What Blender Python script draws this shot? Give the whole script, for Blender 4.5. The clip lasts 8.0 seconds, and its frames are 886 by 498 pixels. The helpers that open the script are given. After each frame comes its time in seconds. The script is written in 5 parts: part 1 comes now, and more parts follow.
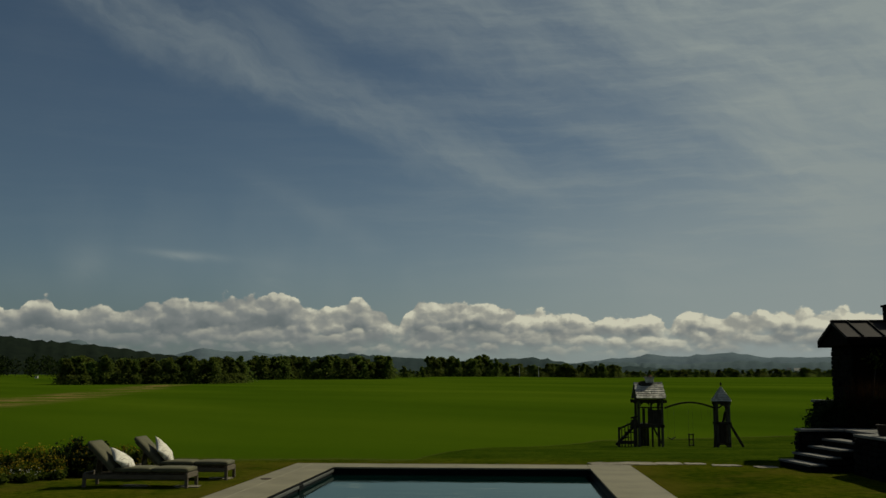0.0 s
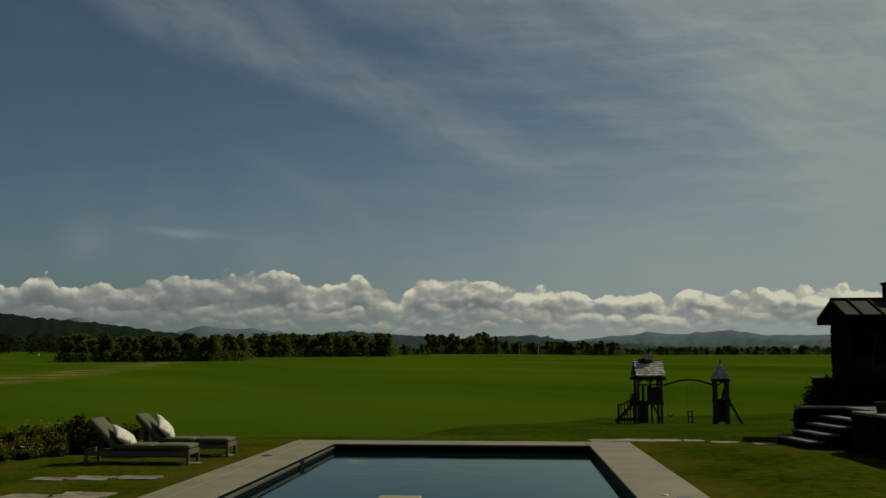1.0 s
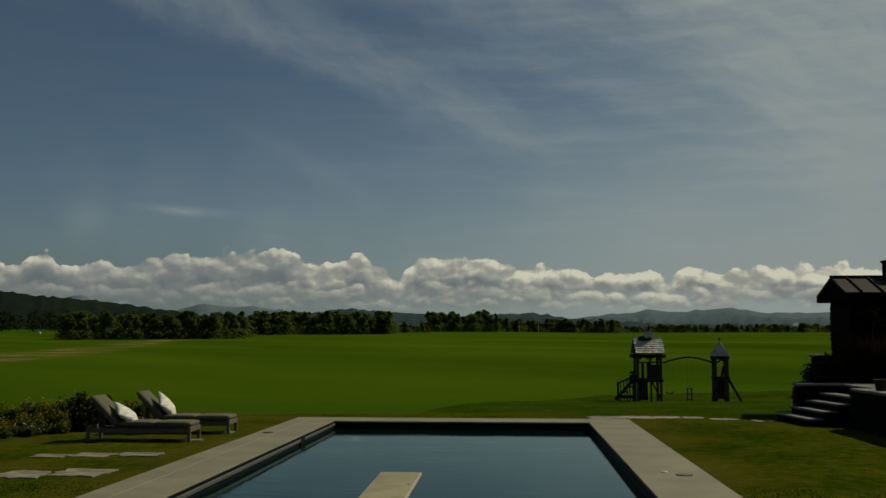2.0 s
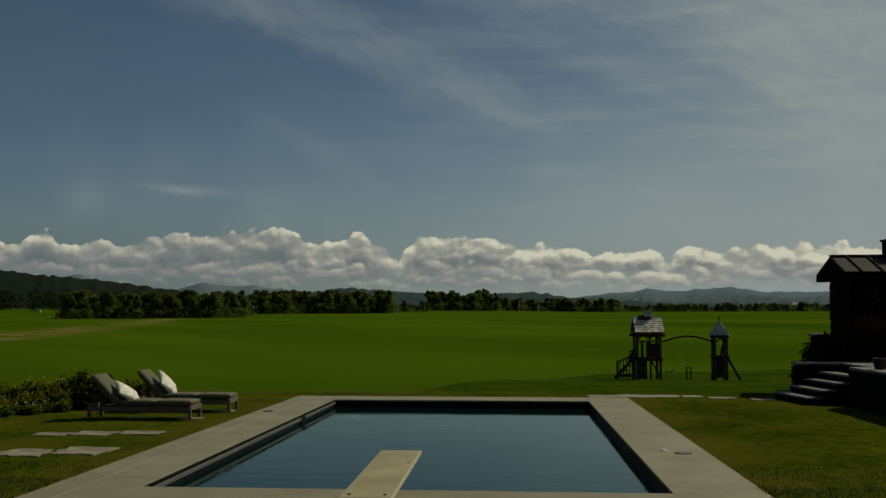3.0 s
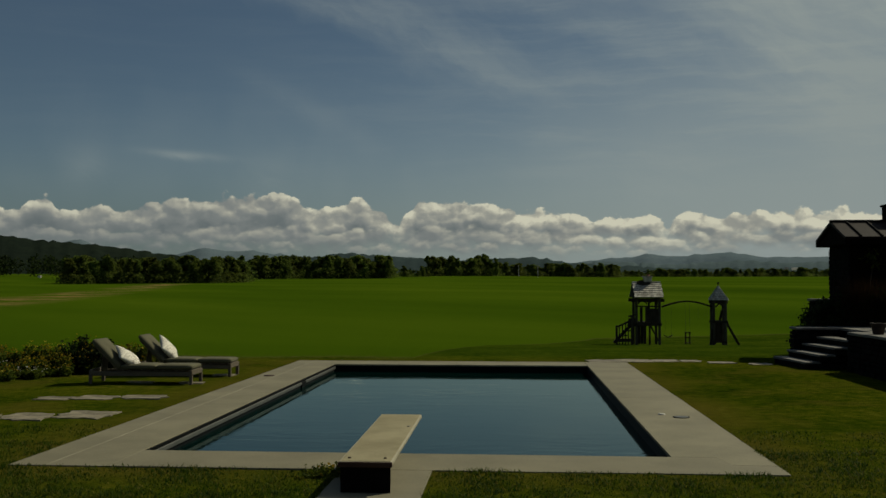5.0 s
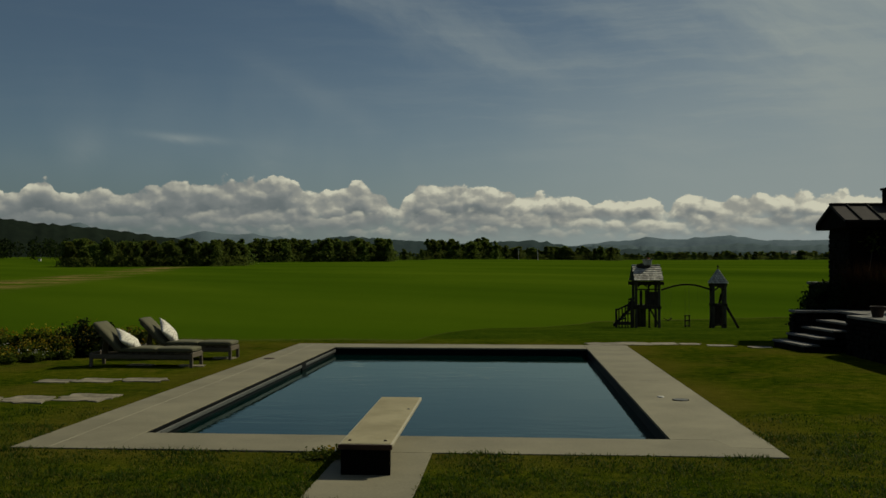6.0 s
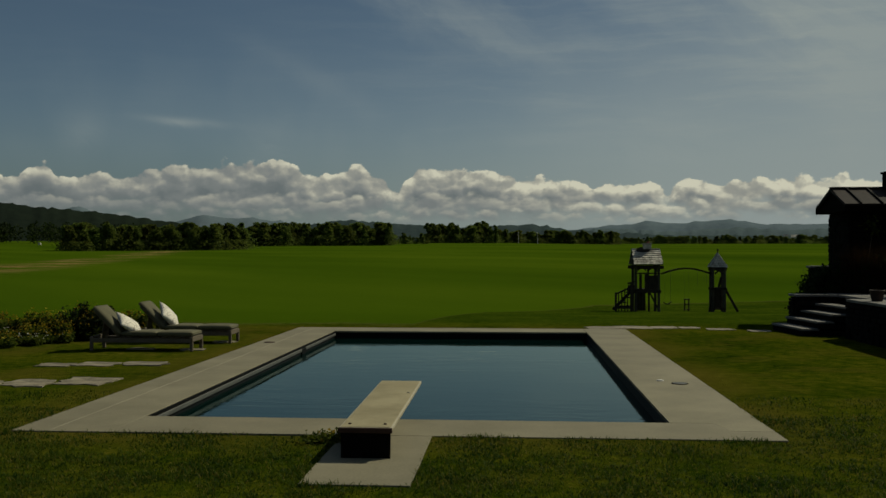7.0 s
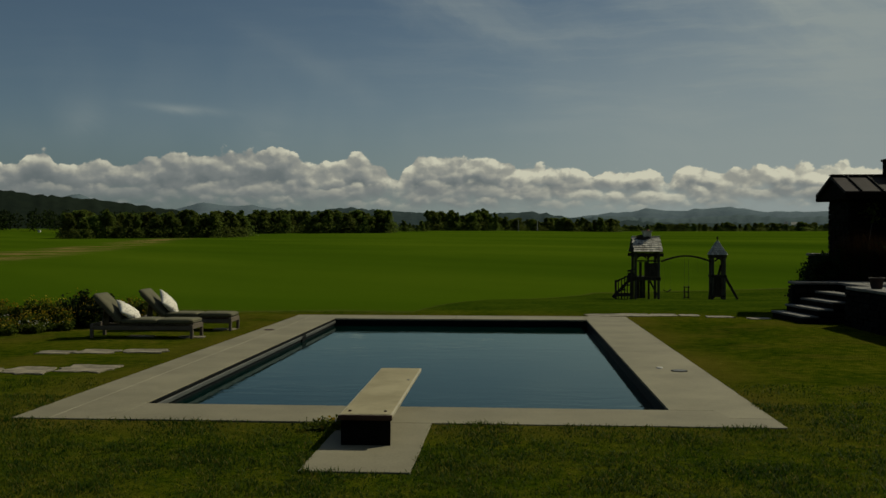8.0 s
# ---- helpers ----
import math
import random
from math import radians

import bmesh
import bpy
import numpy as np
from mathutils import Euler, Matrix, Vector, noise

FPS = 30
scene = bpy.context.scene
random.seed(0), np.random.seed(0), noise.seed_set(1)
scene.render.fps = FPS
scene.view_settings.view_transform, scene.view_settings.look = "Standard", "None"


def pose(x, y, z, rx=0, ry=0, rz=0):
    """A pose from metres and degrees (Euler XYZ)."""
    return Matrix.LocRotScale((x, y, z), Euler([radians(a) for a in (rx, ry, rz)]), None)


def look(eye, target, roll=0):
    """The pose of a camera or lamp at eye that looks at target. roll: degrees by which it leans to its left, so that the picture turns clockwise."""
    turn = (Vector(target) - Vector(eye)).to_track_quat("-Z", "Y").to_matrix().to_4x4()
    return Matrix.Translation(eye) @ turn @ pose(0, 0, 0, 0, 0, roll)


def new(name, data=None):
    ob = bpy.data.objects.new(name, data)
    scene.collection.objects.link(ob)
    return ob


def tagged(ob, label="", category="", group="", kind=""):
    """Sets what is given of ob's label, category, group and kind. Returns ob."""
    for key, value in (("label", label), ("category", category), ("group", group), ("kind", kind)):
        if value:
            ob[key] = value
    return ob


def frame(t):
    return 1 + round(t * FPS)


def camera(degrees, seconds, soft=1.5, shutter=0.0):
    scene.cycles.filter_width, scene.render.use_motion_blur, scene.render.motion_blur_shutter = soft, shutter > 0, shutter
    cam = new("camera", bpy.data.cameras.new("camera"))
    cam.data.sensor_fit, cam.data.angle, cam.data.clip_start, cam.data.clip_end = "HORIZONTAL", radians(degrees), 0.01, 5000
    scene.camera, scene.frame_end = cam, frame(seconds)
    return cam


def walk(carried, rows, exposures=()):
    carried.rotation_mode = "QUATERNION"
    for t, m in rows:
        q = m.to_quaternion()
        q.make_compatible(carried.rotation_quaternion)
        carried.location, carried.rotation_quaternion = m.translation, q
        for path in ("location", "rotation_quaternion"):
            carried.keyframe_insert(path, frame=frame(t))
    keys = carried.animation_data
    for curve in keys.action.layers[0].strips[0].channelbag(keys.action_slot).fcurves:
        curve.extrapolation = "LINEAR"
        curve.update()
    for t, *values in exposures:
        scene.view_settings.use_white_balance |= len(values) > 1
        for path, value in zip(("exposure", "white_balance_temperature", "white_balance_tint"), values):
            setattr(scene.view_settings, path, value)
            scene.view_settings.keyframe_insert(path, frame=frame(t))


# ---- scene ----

from mathutils import Quaternion

# ---- camera: it stands still on a tripod and tilts down ----
cam = camera(48.17, 8.0)
EYE = 1.953
TILTS = [
    (0.0, 7.802, 4.020), (0.5, 7.152, 4.018), (1.0, 6.517, 4.024), (1.5, 5.878, 4.030),
    (3.0, 4.034, 4.030), (3.5, 3.497, 4.024), (4.0, 2.987, 4.020), (4.5, 2.502, 4.018),
    (6.0, 1.051, 4.009), (6.5, 0.563, 4.003), (7.0, 0.121, 3.996), (7.5, -0.322, 3.991), (8.0, -0.598, 3.990),
]
walk(cam, [(t, pose(0, 0, EYE, 90 + pitch, -0.04, yaw)) for t, pitch, yaw in TILTS], exposures=[(0.0, -0.85, 6850, 0), (8.0, -0.85, 6850, 0)])

# ---- light: one sun ahead and to the right, and the sky ----
SUN_AZ, SUN_EL = 51.0, 43.0     # degrees clockwise from +y, and above the horizon
sun_data = bpy.data.lights.new("sun", "SUN")
sun_data.energy, sun_data.angle, sun_data.color = 5.0, radians(0.6), (1.0, 0.93, 0.75)
sun = new("sun", sun_data)
SUN_WAY = Vector((math.sin(radians(SUN_AZ)) * math.cos(radians(SUN_EL)), math.cos(radians(SUN_AZ)) * math.cos(radians(SUN_EL)), math.sin(radians(SUN_EL))))
sun.matrix_world = look(SUN_WAY * 60, (0, 0, 0))


class Net:
    """Short hand for a node tree."""

    def __init__(self, tree):
        self.t = tree

    def n(self, kind, **sets):
        node = self.t.nodes.new(kind)
        for key, value in sets.items():
            if key == "operation":
                node.operation = value
            elif key == "data_type":
                node.data_type = value
            elif key == "blend_type":
                node.blend_type = value
            elif key == "feature":
                node.feature = value
            elif key == "interpolation_type":
                node.interpolation_type = value
        return node

    def put(self, socket, v):
        if isinstance(v, bpy.types.NodeSocket):
            self.t.links.new(v, socket)
        else:
            socket.default_value = v

    def m(self, op, a, b=0.0, c=0.0, clamp=False):
        node = self.n("ShaderNodeMath", operation=op)
        node.use_clamp = clamp
        for s, v in zip(node.inputs, (a, b, c)):
            self.put(s, v)
        return node.outputs[0]

    def vec(self, x, y, z=0.0):
        node = self.n("ShaderNodeCombineXYZ")
        for s, v in zip(node.inputs, (x, y, z)):
            self.put(s, v)
        return node.outputs[0]

    def xyz(self, v):
        node = self.n("ShaderNodeSeparateXYZ")
        self.put(node.inputs[0], v)
        return node.outputs

    def noise(self, v, scale, detail=4.0, rough=0.5, distortion=0.0):
        node = self.n("ShaderNodeTexNoise")
        self.put(node.inputs["Vector"], v)
        node.inputs["Scale"].default_value = scale
        node.inputs["Detail"].default_value = detail
        node.inputs["Roughness"].default_value = rough
        node.inputs["Distortion"].default_value = distortion
        return node.outputs[0]

    def smooth(self, v, a, b, lo=0.0, hi=1.0):
        node = self.n("ShaderNodeMapRange", interpolation_type="SMOOTHSTEP")
        for s, x in zip(node.inputs, (v, a, b, lo, hi)):
            self.put(s, x)
        return node.outputs[0]

    def mix(self, f, a, b, blend="MIX"):
        node = self.n("ShaderNodeMix", data_type="RGBA", blend_type=blend)
        self.put(node.inputs[0], f)
        for s, v in ((node.inputs[6], a), (node.inputs[7], b)):
            self.put(s, (*v, 1.0) if isinstance(v, tuple) and len(v) == 3 else v)
        return node.outputs[2]

    def ramp(self, v, stops):
        node = self.n("ShaderNodeValToRGB")
        e = node.color_ramp.elements
        while len(e) < len(stops):
            e.new(0.5)
        for el, (p, c) in zip(e, stops):
            el.position = p
            el.color = (*c, 1.0) if isinstance(c, tuple) else (c, c, c, 1.0)
        self.put(node.inputs[0], v)
        return node.outputs[0]

    def sum(self, *vs):
        out = vs[0]
        for v in vs[1:]:
            out = self.m("ADD", out, v)
        return out


world = bpy.data.worlds.new("world")
scene.world = world
world.use_nodes = True
world.node_tree.nodes.clear()
N = Net(world.node_tree)
sky = N.n("ShaderNodeTexSky")
sky.sky_type, sky.sun_disc = "NISHITA", False
sky.sun_elevation, sky.sun_rotation = radians(SUN_EL), radians(SUN_AZ)
sky.air_density, sky.dust_density, sky.ozone_density = 0.88, 0.22, 2.2
way = N.n("ShaderNodeTexCoord").outputs["Generated"]
dx, dy, dz = N.xyz(way)
az = N.m("MULTIPLY", N.m("ARCTAN2", dx, dy), 180 / math.pi)
el = N.m("MULTIPLY", N.m("ARCSINE", dz), 180 / math.pi)
SKY = sky.outputs[0]

# high thin cloud: a long streak falling to the right, veils to the right and fine bands
flat = N.vec(N.m("MULTIPLY", az, 0.05), N.m("MULTIPLY", el, 0.05), 0.0)
warp = N.noise(flat, 2.2, 5.0, 0.55)
warpd = N.m("MULTIPLY", N.m("SUBTRACT", warp, 0.5), 6.0)
slant = N.sum(el, N.m("MULTIPLY", az, 0.40), warpd)                      # constant along the streak
soft_a = N.noise(N.vec(N.m("MULTIPLY", N.m("ADD", az, N.m("MULTIPLY", el, -0.3)), 0.05), N.m("MULTIPLY", slant, 0.16), 3.0), 2.6, 6.0, 0.6)
streak = N.m("MULTIPLY", N.m("MULTIPLY", N.smooth(slant, 9.3, 11.2), N.smooth(slant, 11.0, 15.5, 1.0, 0.0)), N.smooth(soft_a, 0.25, 0.7, 0.2, 1.0))
streak = N.m("MULTIPLY", streak, N.m("MULTIPLY", N.smooth(el, 8.0, 12.0), N.smooth(az, -4.0, 8.0, 1.0, 0.25)))
veil = N.m("MULTIPLY", N.smooth(N.sum(slant, N.m("MULTIPLY", soft_a, 5.0)), 14.0, 30.0), N.smooth(soft_a, 0.25, 0.75, 0.45, 1.0))
veil = N.m("MULTIPLY", veil, N.smooth(el, 24.0, 42.0, 1.0, 0.2))
band = N.noise(N.vec(N.m("MULTIPLY", az, 0.045), N.m("MULTIPLY", N.m("ADD", el, N.m("MULTIPLY", warpd, 0.25)), 0.42), 7.0), 2.0, 6.0, 0.65)
band = N.m("MULTIPLY", N.m("MULTIPLY", N.smooth(band, 0.42, 0.70), N.smooth(el, 4.0, 9.0)), N.smooth(az, -18.0, 14.0, 0.1, 1.0))
patch = N.noise(N.vec(N.m("MULTIPLY", az, 0.11), N.m("MULTIPLY", el, 0.07), 12.0), 1.6, 3.0, 0.5)
patch = N.m("MULTIPLY", N.smooth(patch, 0.42, 0.70), N.m("MULTIPLY", N.smooth(el, 3.0, 6.0), N.smooth(el, 8.0, 13.0, 1.0, 0.2)))
haze = N.m("MULTIPLY", N.smooth(el, 1.0, 17.0, 1.0, 0.0), N.smooth(az, -22.0, 12.0, 0.0, 0.62))


def wisp(a0, e0, wa, we, lean):
    """A single faint patch of high cloud."""
    da = N.m("DIVIDE", N.m("SUBTRACT", az, a0), wa)
    de = N.m("DIVIDE", N.sum(el, -e0, N.m("MULTIPLY", N.m("SUBTRACT", az, a0), lean), N.m("MULTIPLY", N.m("SUBTRACT", soft_a, 0.5), we * 1.5)), we)
    ball = N.m("EXPONENT", N.m("MULTIPLY", N.m("ADD", N.m("MULTIPLY", da, da), N.m("MULTIPLY", de, de)), -2.2))
    return N.m("MULTIPLY", ball, N.smooth(soft_a, 0.25, 0.7, 0.35, 1.0))


wisps = N.sum(N.m("MULTIPLY", wisp(-18.6, 7.15, 3.2, 0.34, 0.06), 0.60), N.m("MULTIPLY", wisp(-23.8, 6.6, 1.5, 1.3, 0.0), 0.24), N.m("MULTIPLY", wisp(-13.8, 6.0, 2.2, 1.8, 0.0), 0.28),
              N.m("MULTIPLY", wisp(2.0, 6.3, 5.0, 0.5, 0.03), 0.10), N.m("MULTIPLY", wisp(9.0, 7.2, 4.5, 3.4, 0.0), 0.16), N.m("MULTIPLY", wisp(15.0, 13.5, 6.0, 4.0, 0.5), 0.18), N.m("MULTIPLY", wisp(-12.5, 10.4, 4.5, 1.0, 0.45), 0.14))
thin = N.m("MINIMUM", N.sum(wisps, N.m("MULTIPLY", N.smooth(az, 0.0, 20.0), 0.32), N.m("MULTIPLY", streak, 0.42), N.m("MULTIPLY", veil, 0.74), N.m("MULTIPLY", band, 0.22), N.m("MULTIPLY", patch, 0.09), haze), 0.95)
ahead = N.smooth(N.m("ABSOLUTE", N.m("SUBTRACT", az, 25.0)), 65.0, 115.0, 1.0, 0.0)     # the thin cloud lies on the sun's side of the sky
thin = N.m("MULTIPLY", thin, N.m("ADD", 0.2, N.m("MULTIPLY", ahead, 0.8)))
low_air = N.mix(N.smooth(az, -28.0, 14.0), (2.5, 3.5, 4.15), (5.4, 6.6, 7.0))
clear = N.mix(N.smooth(el, -1.0, 8.0, 0.88, 0.0), SKY, low_air)
high = N.mix(thin, clear, (8.2, 9.2, 9.8))

# the row of cumulus above the hills: a ragged upper edge by azimuth, billows and grey bases
TOPS = [(-40, 4.4), (-28, 4.2), (-27.1, 4.35), (-26.6, 4.85), (-25.7, 5.0), (-25.2, 4.1), (-23.8, 4.2), (-21.1, 4.3), (-20.2, 4.4), (-19.4, 4.9), (-15.7, 5.1),
        (-12.9, 5.1), (-11.7, 4.2), (-9.9, 4.4), (-9, 4.95), (-7.4, 4.5), (-6.6, 3.5), (-5.6, 4.75), (-3.5, 4.95), (-0.9, 4.85), (0.3, 4.1), (2.1, 4.65), (3.4, 4.05),
        (5, 3.85), (7.8, 4.15), (8.7, 3.5), (10.1, 4.4), (11.5, 3.75), (13, 3.8), (15, 4.25), (16.8, 4.2), (40, 4.2)]
top = N.m("MULTIPLY", N.ramp(N.m("DIVIDE", N.m("ADD", az, 40.0), 80.0), [((a + 40) / 80, v / 8) for a, v in TOPS]), 8.0)


def billows(seed, shift_x, shift_y, size, squash):
    """Heaped domes: the height of a rounded, fractal cauliflower surface."""
    p = N.vec(N.m("ADD", az, shift_x), N.m("MULTIPLY", N.m("ADD", el, shift_y), squash), seed)
    wob = N.n("ShaderNodeVectorMath", operation="ADD")
    big = N.noise(p, 0.55 * size, 4.0, 0.55)
    N.put(wob.inputs[0], p)
    N.put(wob.inputs[1], N.vec(N.m("MULTIPLY", big, 0.9), N.m("MULTIPLY", big, -0.7), 0.0))
    cell = N.n("ShaderNodeTexVoronoi", feature="SMOOTH_F1")
    N.put(cell.inputs["Vector"], wob.outputs[0])
    cell.inputs["Scale"].default_value = 0.80 * size
    cell.inputs["Detail"].default_value = 2.0
    cell.inputs["Roughness"].default_value = 0.36
    cell.inputs["Smoothness"].default_value = 0.18
    fine = N.noise(p, 3.2 * size, 4.0, 0.6)
    return N.sum(N.m("MULTIPLY", N.m("SUBTRACT", 0.62, cell.outputs["Distance"]), 0.85), N.m("MULTIPLY", N.m("SUBTRACT", big, 0.5), 0.8), N.m("MULTIPLY", N.m("SUBTRACT", fine, 0.5), 0.30))


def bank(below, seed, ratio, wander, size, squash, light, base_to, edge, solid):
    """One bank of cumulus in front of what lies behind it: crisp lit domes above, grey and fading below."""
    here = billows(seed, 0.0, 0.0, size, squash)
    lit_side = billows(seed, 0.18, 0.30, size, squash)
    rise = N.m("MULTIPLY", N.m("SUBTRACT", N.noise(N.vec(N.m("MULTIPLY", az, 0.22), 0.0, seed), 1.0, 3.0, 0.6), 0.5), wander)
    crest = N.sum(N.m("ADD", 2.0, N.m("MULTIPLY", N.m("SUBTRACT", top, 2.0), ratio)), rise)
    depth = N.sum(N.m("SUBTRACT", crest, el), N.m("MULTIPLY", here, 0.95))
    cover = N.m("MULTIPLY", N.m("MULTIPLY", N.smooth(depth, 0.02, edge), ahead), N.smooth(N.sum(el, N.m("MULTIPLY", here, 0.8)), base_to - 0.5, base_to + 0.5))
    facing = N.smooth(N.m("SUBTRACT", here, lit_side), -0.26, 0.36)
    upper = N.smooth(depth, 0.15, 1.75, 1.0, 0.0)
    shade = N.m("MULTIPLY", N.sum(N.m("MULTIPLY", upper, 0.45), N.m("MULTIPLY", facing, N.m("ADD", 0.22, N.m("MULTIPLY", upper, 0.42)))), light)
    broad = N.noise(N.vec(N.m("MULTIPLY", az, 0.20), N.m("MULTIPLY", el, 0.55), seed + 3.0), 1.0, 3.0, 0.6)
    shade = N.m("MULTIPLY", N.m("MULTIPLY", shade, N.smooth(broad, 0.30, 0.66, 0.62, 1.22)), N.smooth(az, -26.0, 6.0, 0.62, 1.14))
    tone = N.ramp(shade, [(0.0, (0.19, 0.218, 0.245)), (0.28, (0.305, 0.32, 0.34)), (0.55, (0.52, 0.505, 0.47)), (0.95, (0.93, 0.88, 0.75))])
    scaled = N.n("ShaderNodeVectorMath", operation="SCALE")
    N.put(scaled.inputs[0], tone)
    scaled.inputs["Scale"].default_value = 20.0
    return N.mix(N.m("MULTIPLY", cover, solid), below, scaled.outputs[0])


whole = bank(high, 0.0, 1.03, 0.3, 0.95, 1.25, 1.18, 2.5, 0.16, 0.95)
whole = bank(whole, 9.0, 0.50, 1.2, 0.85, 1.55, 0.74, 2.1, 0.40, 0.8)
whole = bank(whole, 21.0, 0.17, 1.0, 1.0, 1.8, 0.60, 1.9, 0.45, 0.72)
back = N.n("ShaderNodeBackground")
N.put(back.inputs[0], whole)
back.inputs[1].default_value = 0.0577
N.t.links.new(back.outputs[0], N.n("ShaderNodeOutputWorld").inputs[0])


# ---- materials ----
def material(name):
    mat = bpy.data.materials.new(name)
    mat.use_nodes = True
    net = Net(mat.node_tree)
    shader = mat.node_tree.nodes["Principled BSDF"]
    return mat, net, shader


def bump(net, shader, height, strength, distance):
    node = net.n("ShaderNodeBump")
    net.put(node.inputs["Height"], height)
    node.inputs["Strength"].default_value = strength
    node.inputs["Distance"].default_value = distance
    net.t.links.new(node.outputs[0], shader.inputs["Normal"])


def rough_stuff(name, dark, light, scale, fine, rough=0.85, relief=0.4, distance=0.01, spread=0.0, metal=0.0, stretch=(1, 1, 1), sheen=0.5):
    """A surface with a coarse and a fine variation and a little relief, in metres; spread varies it from object to object."""
    mat, net, s = material(name)
    p = net.n("ShaderNodeTexCoord").outputs["Object"]
    mapped = net.n("ShaderNodeMapping")
    net.put(mapped.inputs[0], p)
    mapped.inputs["Scale"].default_value = stretch
    p = mapped.outputs[0]
    big, small = net.noise(p, scale, 4.0, 0.6), net.noise(p, fine, 6.0, 0.65)
    f = net.m("ADD", net.m("MULTIPLY", big, 0.6), net.m("MULTIPLY", small, 0.4))
    c = net.mix(net.smooth(f, 0.32, 0.68), dark, light)
    if spread:
        rnd = net.n("ShaderNodeObjectInfo").outputs["Random"]
        hsv = net.n("ShaderNodeHueSaturation")
        net.put(hsv.inputs["Value"], net.m("ADD", 1 - spread, net.m("MULTIPLY", rnd, 2 * spread)))
        net.put(hsv.inputs["Color"], c)
        c = hsv.outputs[0]
    net.put(s.inputs["Base Color"], c)
    net.put(s.inputs["Roughness"], net.m("ADD", rough - 0.08, net.m("MULTIPLY", small, 0.16)))
    s.inputs["Metallic"].default_value = metal
    s.inputs["Specular IOR Level"].default_value = sheen
    bump(net, s, f, relief, distance)
    return mat


def leaf_stuff(name, dark, light, tips=None, patch=0.3):
    """Foliage: varied from leaf to leaf and from patch to patch, and a little light shining through."""
    mat, net, s = material(name)
    geo = net.n("ShaderNodeNewGeometry")
    p = net.n("ShaderNodeTexCoord").outputs["Object"]
    f = net.m("ADD", net.m("MULTIPLY", geo.outputs["Random Per Island"], 0.6), net.m("MULTIPLY", net.noise(p, patch, 3.0), 0.5))
    c = net.mix(net.smooth(f, 0.15, 0.95), dark, light)
    if tips:
        c = net.mix(net.smooth(geo.outputs["Random Per Island"], 0.86, 0.95), c, tips)
    rnd = net.n("ShaderNodeObjectInfo").outputs["Random"]
    hsv = net.n("ShaderNodeHueSaturation")
    net.put(hsv.inputs["Value"], net.m("ADD", 0.75, net.m("MULTIPLY", rnd, 0.5)))
    net.put(hsv.inputs["Hue"], net.m("ADD", 0.485, net.m("MULTIPLY", rnd, 0.03)))
    net.put(hsv.inputs["Color"], c)
    net.put(s.inputs["Base Color"], hsv.outputs[0])
    s.inputs["Roughness"].default_value = 0.7
    s.inputs["Specular IOR Level"].default_value = 0.08
    thin_leaf = net.n("ShaderNodeBsdfTranslucent")
    net.put(thin_leaf.inputs[0], hsv.outputs[0])
    both = net.n("ShaderNodeMixShader")
    both.inputs[0].default_value = 0.48
    net.t.links.new(s.outputs[0], both.inputs[1])
    net.t.links.new(thin_leaf.outputs[0], both.inputs[2])
    net.t.links.new(both.outputs[0], mat.node_tree.nodes["Material Output"].inputs[0])
    return mat


